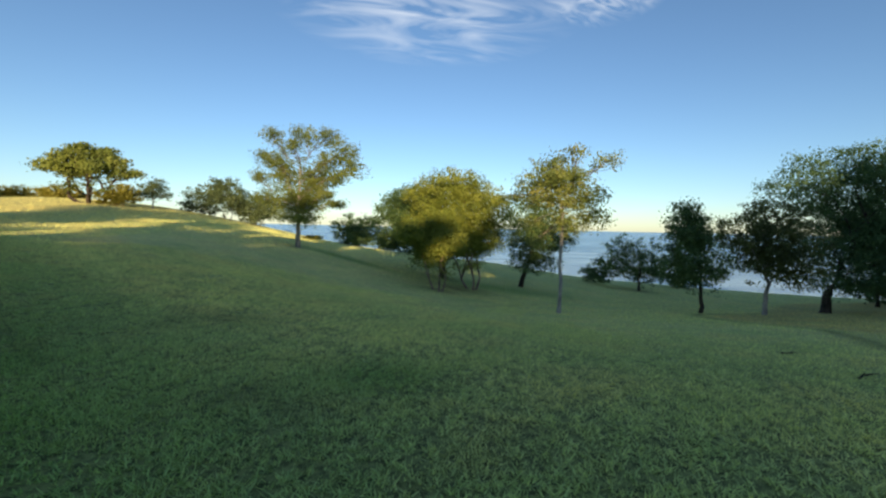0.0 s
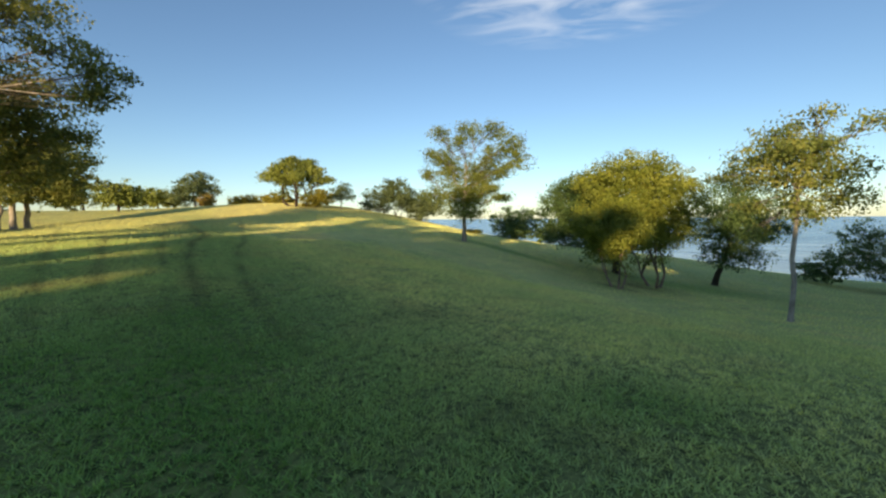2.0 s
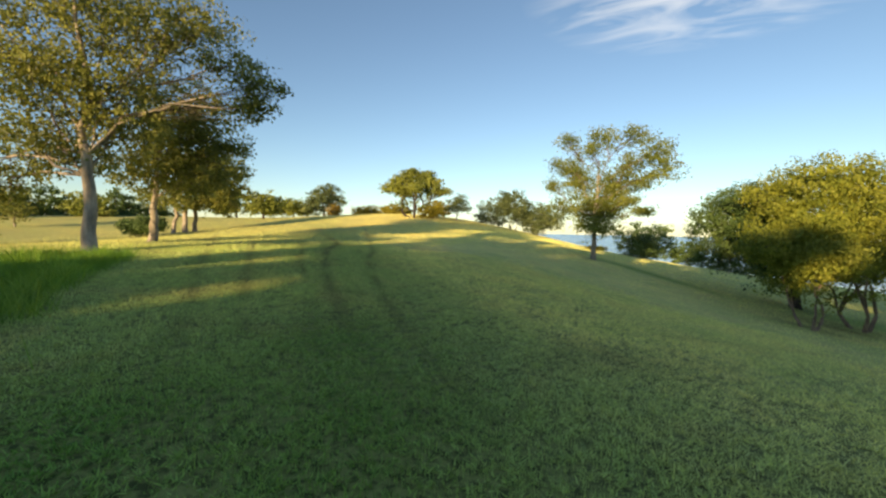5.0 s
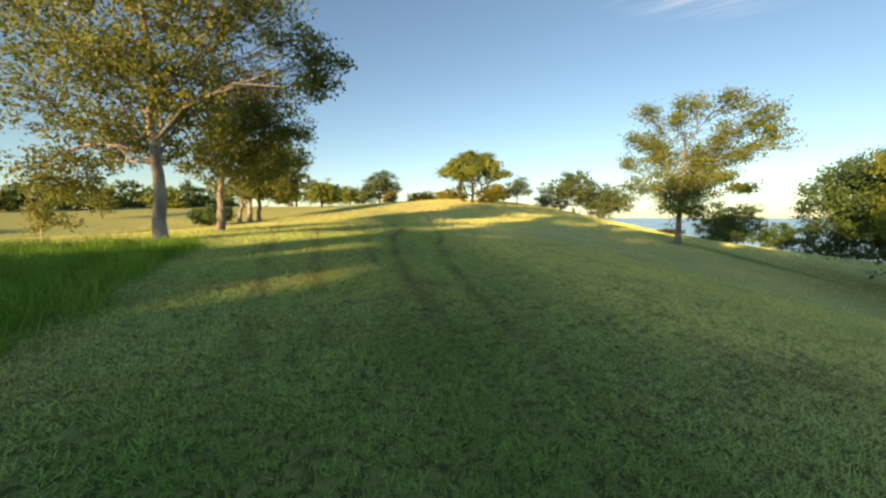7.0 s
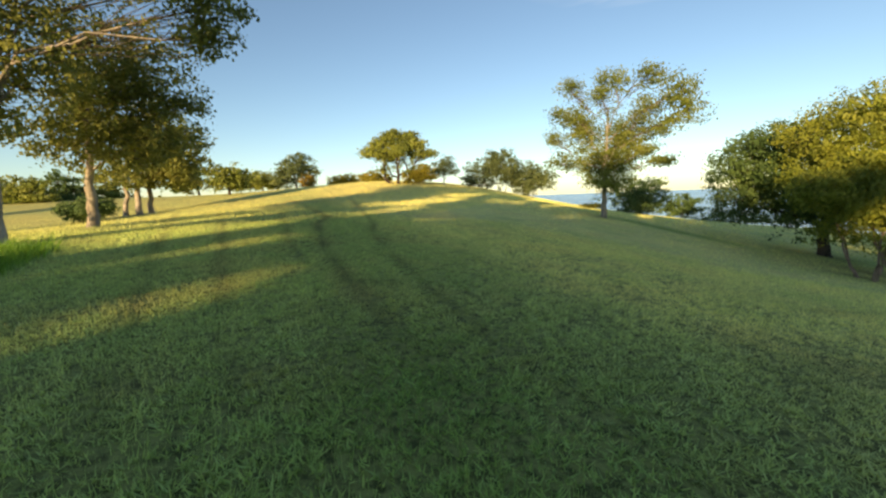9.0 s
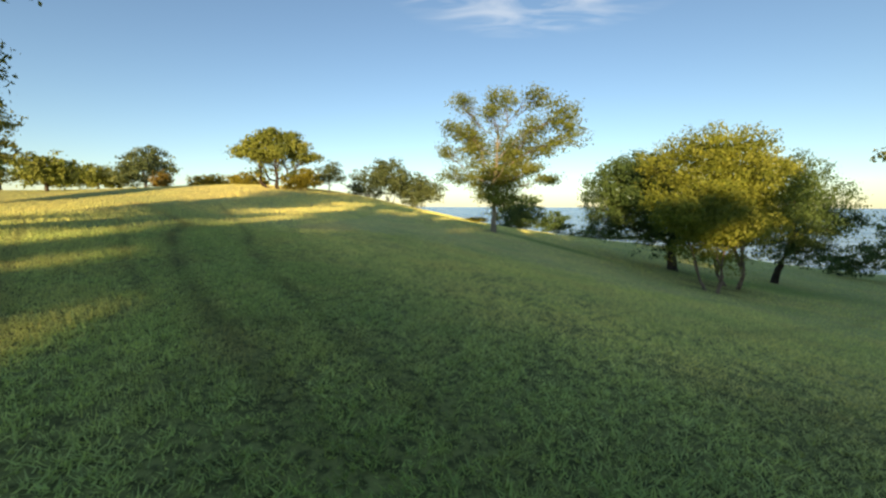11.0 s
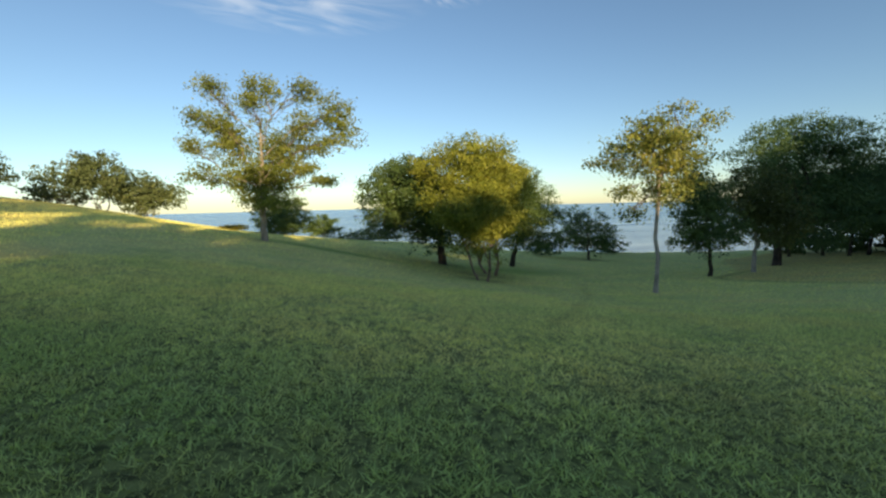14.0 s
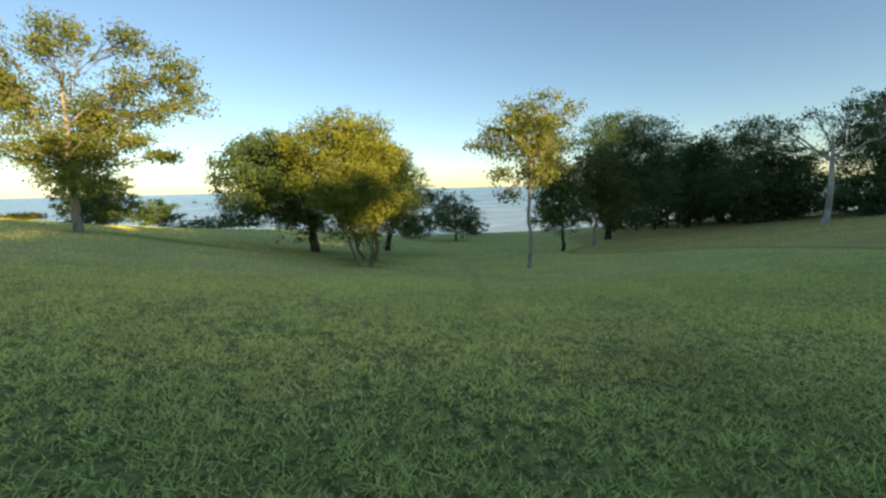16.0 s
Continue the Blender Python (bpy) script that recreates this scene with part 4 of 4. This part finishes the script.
bx, by, tuft = bx[keep], by[keep], tuft[keep]
worn = surface(bx, by)[0]
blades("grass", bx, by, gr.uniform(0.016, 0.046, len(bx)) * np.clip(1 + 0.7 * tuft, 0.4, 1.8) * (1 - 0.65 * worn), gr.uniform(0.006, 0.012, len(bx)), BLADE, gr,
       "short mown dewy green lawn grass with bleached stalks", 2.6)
# coarser tufts where the lawn runs on over the slopes
N = 330000
mx, my = gr.uniform(-24, 40, N), gr.uniform(2, 57, N)
near = strip_distance(mx, my, [(1.5, 0.5), (-10.0, 9.5)])
keep = (near > 3.0) & (past_brow(mx, my) < 1.0) & (gr.random(N) < smooth(near, 3.0, 8.0) * np.clip(14.0 / near, 0.28, 1))
mx, my, near = mx[keep], my[keep], near[keep]
big = np.clip(near / 12.0, 0.7, 1.9)
blades("far_grass", mx, my, gr.uniform(0.018, 0.036, len(mx)) * big, gr.uniform(0.010, 0.018, len(mx)) * big, BLADE, gr,
       "short mown dewy green grass running over the slopes", 1.3)
# seed stalks on the hillside
N = 110000
sx_, sy_ = gr.uniform(-18, 5, N), gr.uniform(3, 20, N)
tuft = np.array([noise.noise((a * 0.35, b * 0.35, 7.7)) for a, b in zip(sx_, sy_)])
k = tuft > 0.0
blades("grass_stalks", sx_[k], sy_[k], gr.uniform(0.05, 0.13, k.sum()), np.full(k.sum(), 0.004), BLADE, gr, "thin pale grass stalks on the slope", 0.35)
# grass of the field and the hilltop, the sunlight on it put into its straw yellow
N = 110000
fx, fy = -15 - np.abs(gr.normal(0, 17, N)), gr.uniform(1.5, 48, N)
blades("field_grass", fx, fy, gr.uniform(0.04, 0.12, N), gr.uniform(0.006, 0.012, N), BLADE, gr, "straw-coloured field grass with sunlight tinted into its yellow", 0.4)
# the uncut bright green grass below the row of trees
N = 100000
lx, ly = gr.uniform(-27, -8.5, N), gr.uniform(-2, 11, N)
lush_shade = surface(lx, ly)[2]
clumps = np.array([abs(noise.noise((a * 1.1, b * 1.1, 2.2))) for a, b in zip(lx, ly)])
k = lush_shade > gr.uniform(0.15, 0.9, N)
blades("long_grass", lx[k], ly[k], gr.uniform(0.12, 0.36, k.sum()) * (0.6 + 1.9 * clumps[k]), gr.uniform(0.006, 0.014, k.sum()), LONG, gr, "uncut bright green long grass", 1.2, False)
long_tint = bpy.data.objects["long_grass"].data.attributes.new("tint", "FLOAT", "POINT")
long_tint.data.foreach_set("value", np.repeat(np.clip(0.05 + 1.6 * clumps[k] + 0.35 * gr.random(k.sum()), 0, 1), 3).astype(np.float32))

# ---- small things ----


def part(name, verts, faces, mat, parent):
    return mesh_object(name, verts, faces, mat, parent)


def fallen_branch(x, y, length, turn, seed):
    """A crooked dead stick with two side twigs, lying on the grass."""
    rng = np.random.default_rng(seed)
    root = new("fallen_branch")
    root.matrix_world = pose(x, y, ground_at(x, y) + 0.02, 0, 0, turn)
    tagged(root, "dark dead branch lying on the mown lawn", "branch")
    p = bend((-length / 2, 0, 0), (length / 2, 0.05, 0.03), rng, 0.1, 7)
    v, f = tube(p, np.linspace(0.02, 0.008, 7), 6)
    part("stick", v, f, BARK_DARK, root)
    for k, side in ((2, 1), (4, -1)):
        q = bend(p[k], p[k] + np.array([0.08, 0.06 * side, 0.02]), rng, 0.1, 4)
        v, f = tube(q, np.linspace(0.008, 0.004, 4), 5)
        part("side_twig", v, f, BARK_DARK, root)


fallen_branch(7.29, 7.11, 0.24, -20, 3)
fallen_branch(6.65, 5.18, 0.3, 5, 4)

HULL, hn, hl, hb = material("boat_paint", 0.4, 0.4)
h_no = noise_node(hn, hl, 2.0, 4.0)
h_rp = ramp(hn, [(0.3, (0.03, 0.05, 0.09)), (0.7, (0.06, 0.08, 0.12))])
hl.new(h_no.outputs[0], h_rp.inputs[0])
hl.new(h_rp.outputs[0], hb.inputs["Base Color"])


def boat(x, y, turn):
    """A small dark motor boat: pointed hull, cabin, mast."""
    root = new("boat")
    root.matrix_world = pose(x, y, SEA_LEVEL, 0, 0, turn)
    tagged(root, "small dark motor boat far out on the sea", "boat")
    us = np.linspace(-4.5, 4.5, 12)
    half = 1.4 * np.sqrt(np.clip(1 - np.clip(us / 4.6, 0, 1) ** 2.2, 0.003, 1))
    deck = 0.9 + 0.5 * np.clip(us / 4.5, 0, 1) ** 2
    prof = np.array([[-1, 1], [-0.75, 0.3], [0, 0.0], [0.75, 0.3], [1, 1]])
    v = np.array([[u, h * a, -0.3 + (d + 0.3) * b] for u, h, d in zip(us, half, deck) for a, b in prof])
    f = [(i * 5 + j, i * 5 + j + 1, i * 5 + j + 6, i * 5 + j + 5) for i in range(11) for j in range(4)]
    f += [(i * 5, i * 5 + 5, i * 5 + 9, i * 5 + 4) for i in range(11)]
    part("hull", v, f, HULL, root)
    bm = bmesh.new()
    bmesh.ops.create_cube(bm, size=1, matrix=Matrix.Translation((-0.6, 0, 1.5)) @ Matrix.Diagonal((3.0, 1.8, 1.3, 1)))
    bmesh.ops.bevel(bm, geom=bm.edges[:], offset=0.18, segments=2, affect="EDGES")
    me = bpy.data.meshes.new("cabin")
    bm.to_mesh(me)
    me.materials.append(HULL)
    new("cabin", me).parent = root
    v, f = tube([(-0.6, 0, 2.0), (-0.6, 0, 3.0), (-0.65, 0, 4.2)], [0.06, 0.05, 0.03], 6)
    part("mast", v, f, HULL, root)


boat(101.1, 671.2, 20)
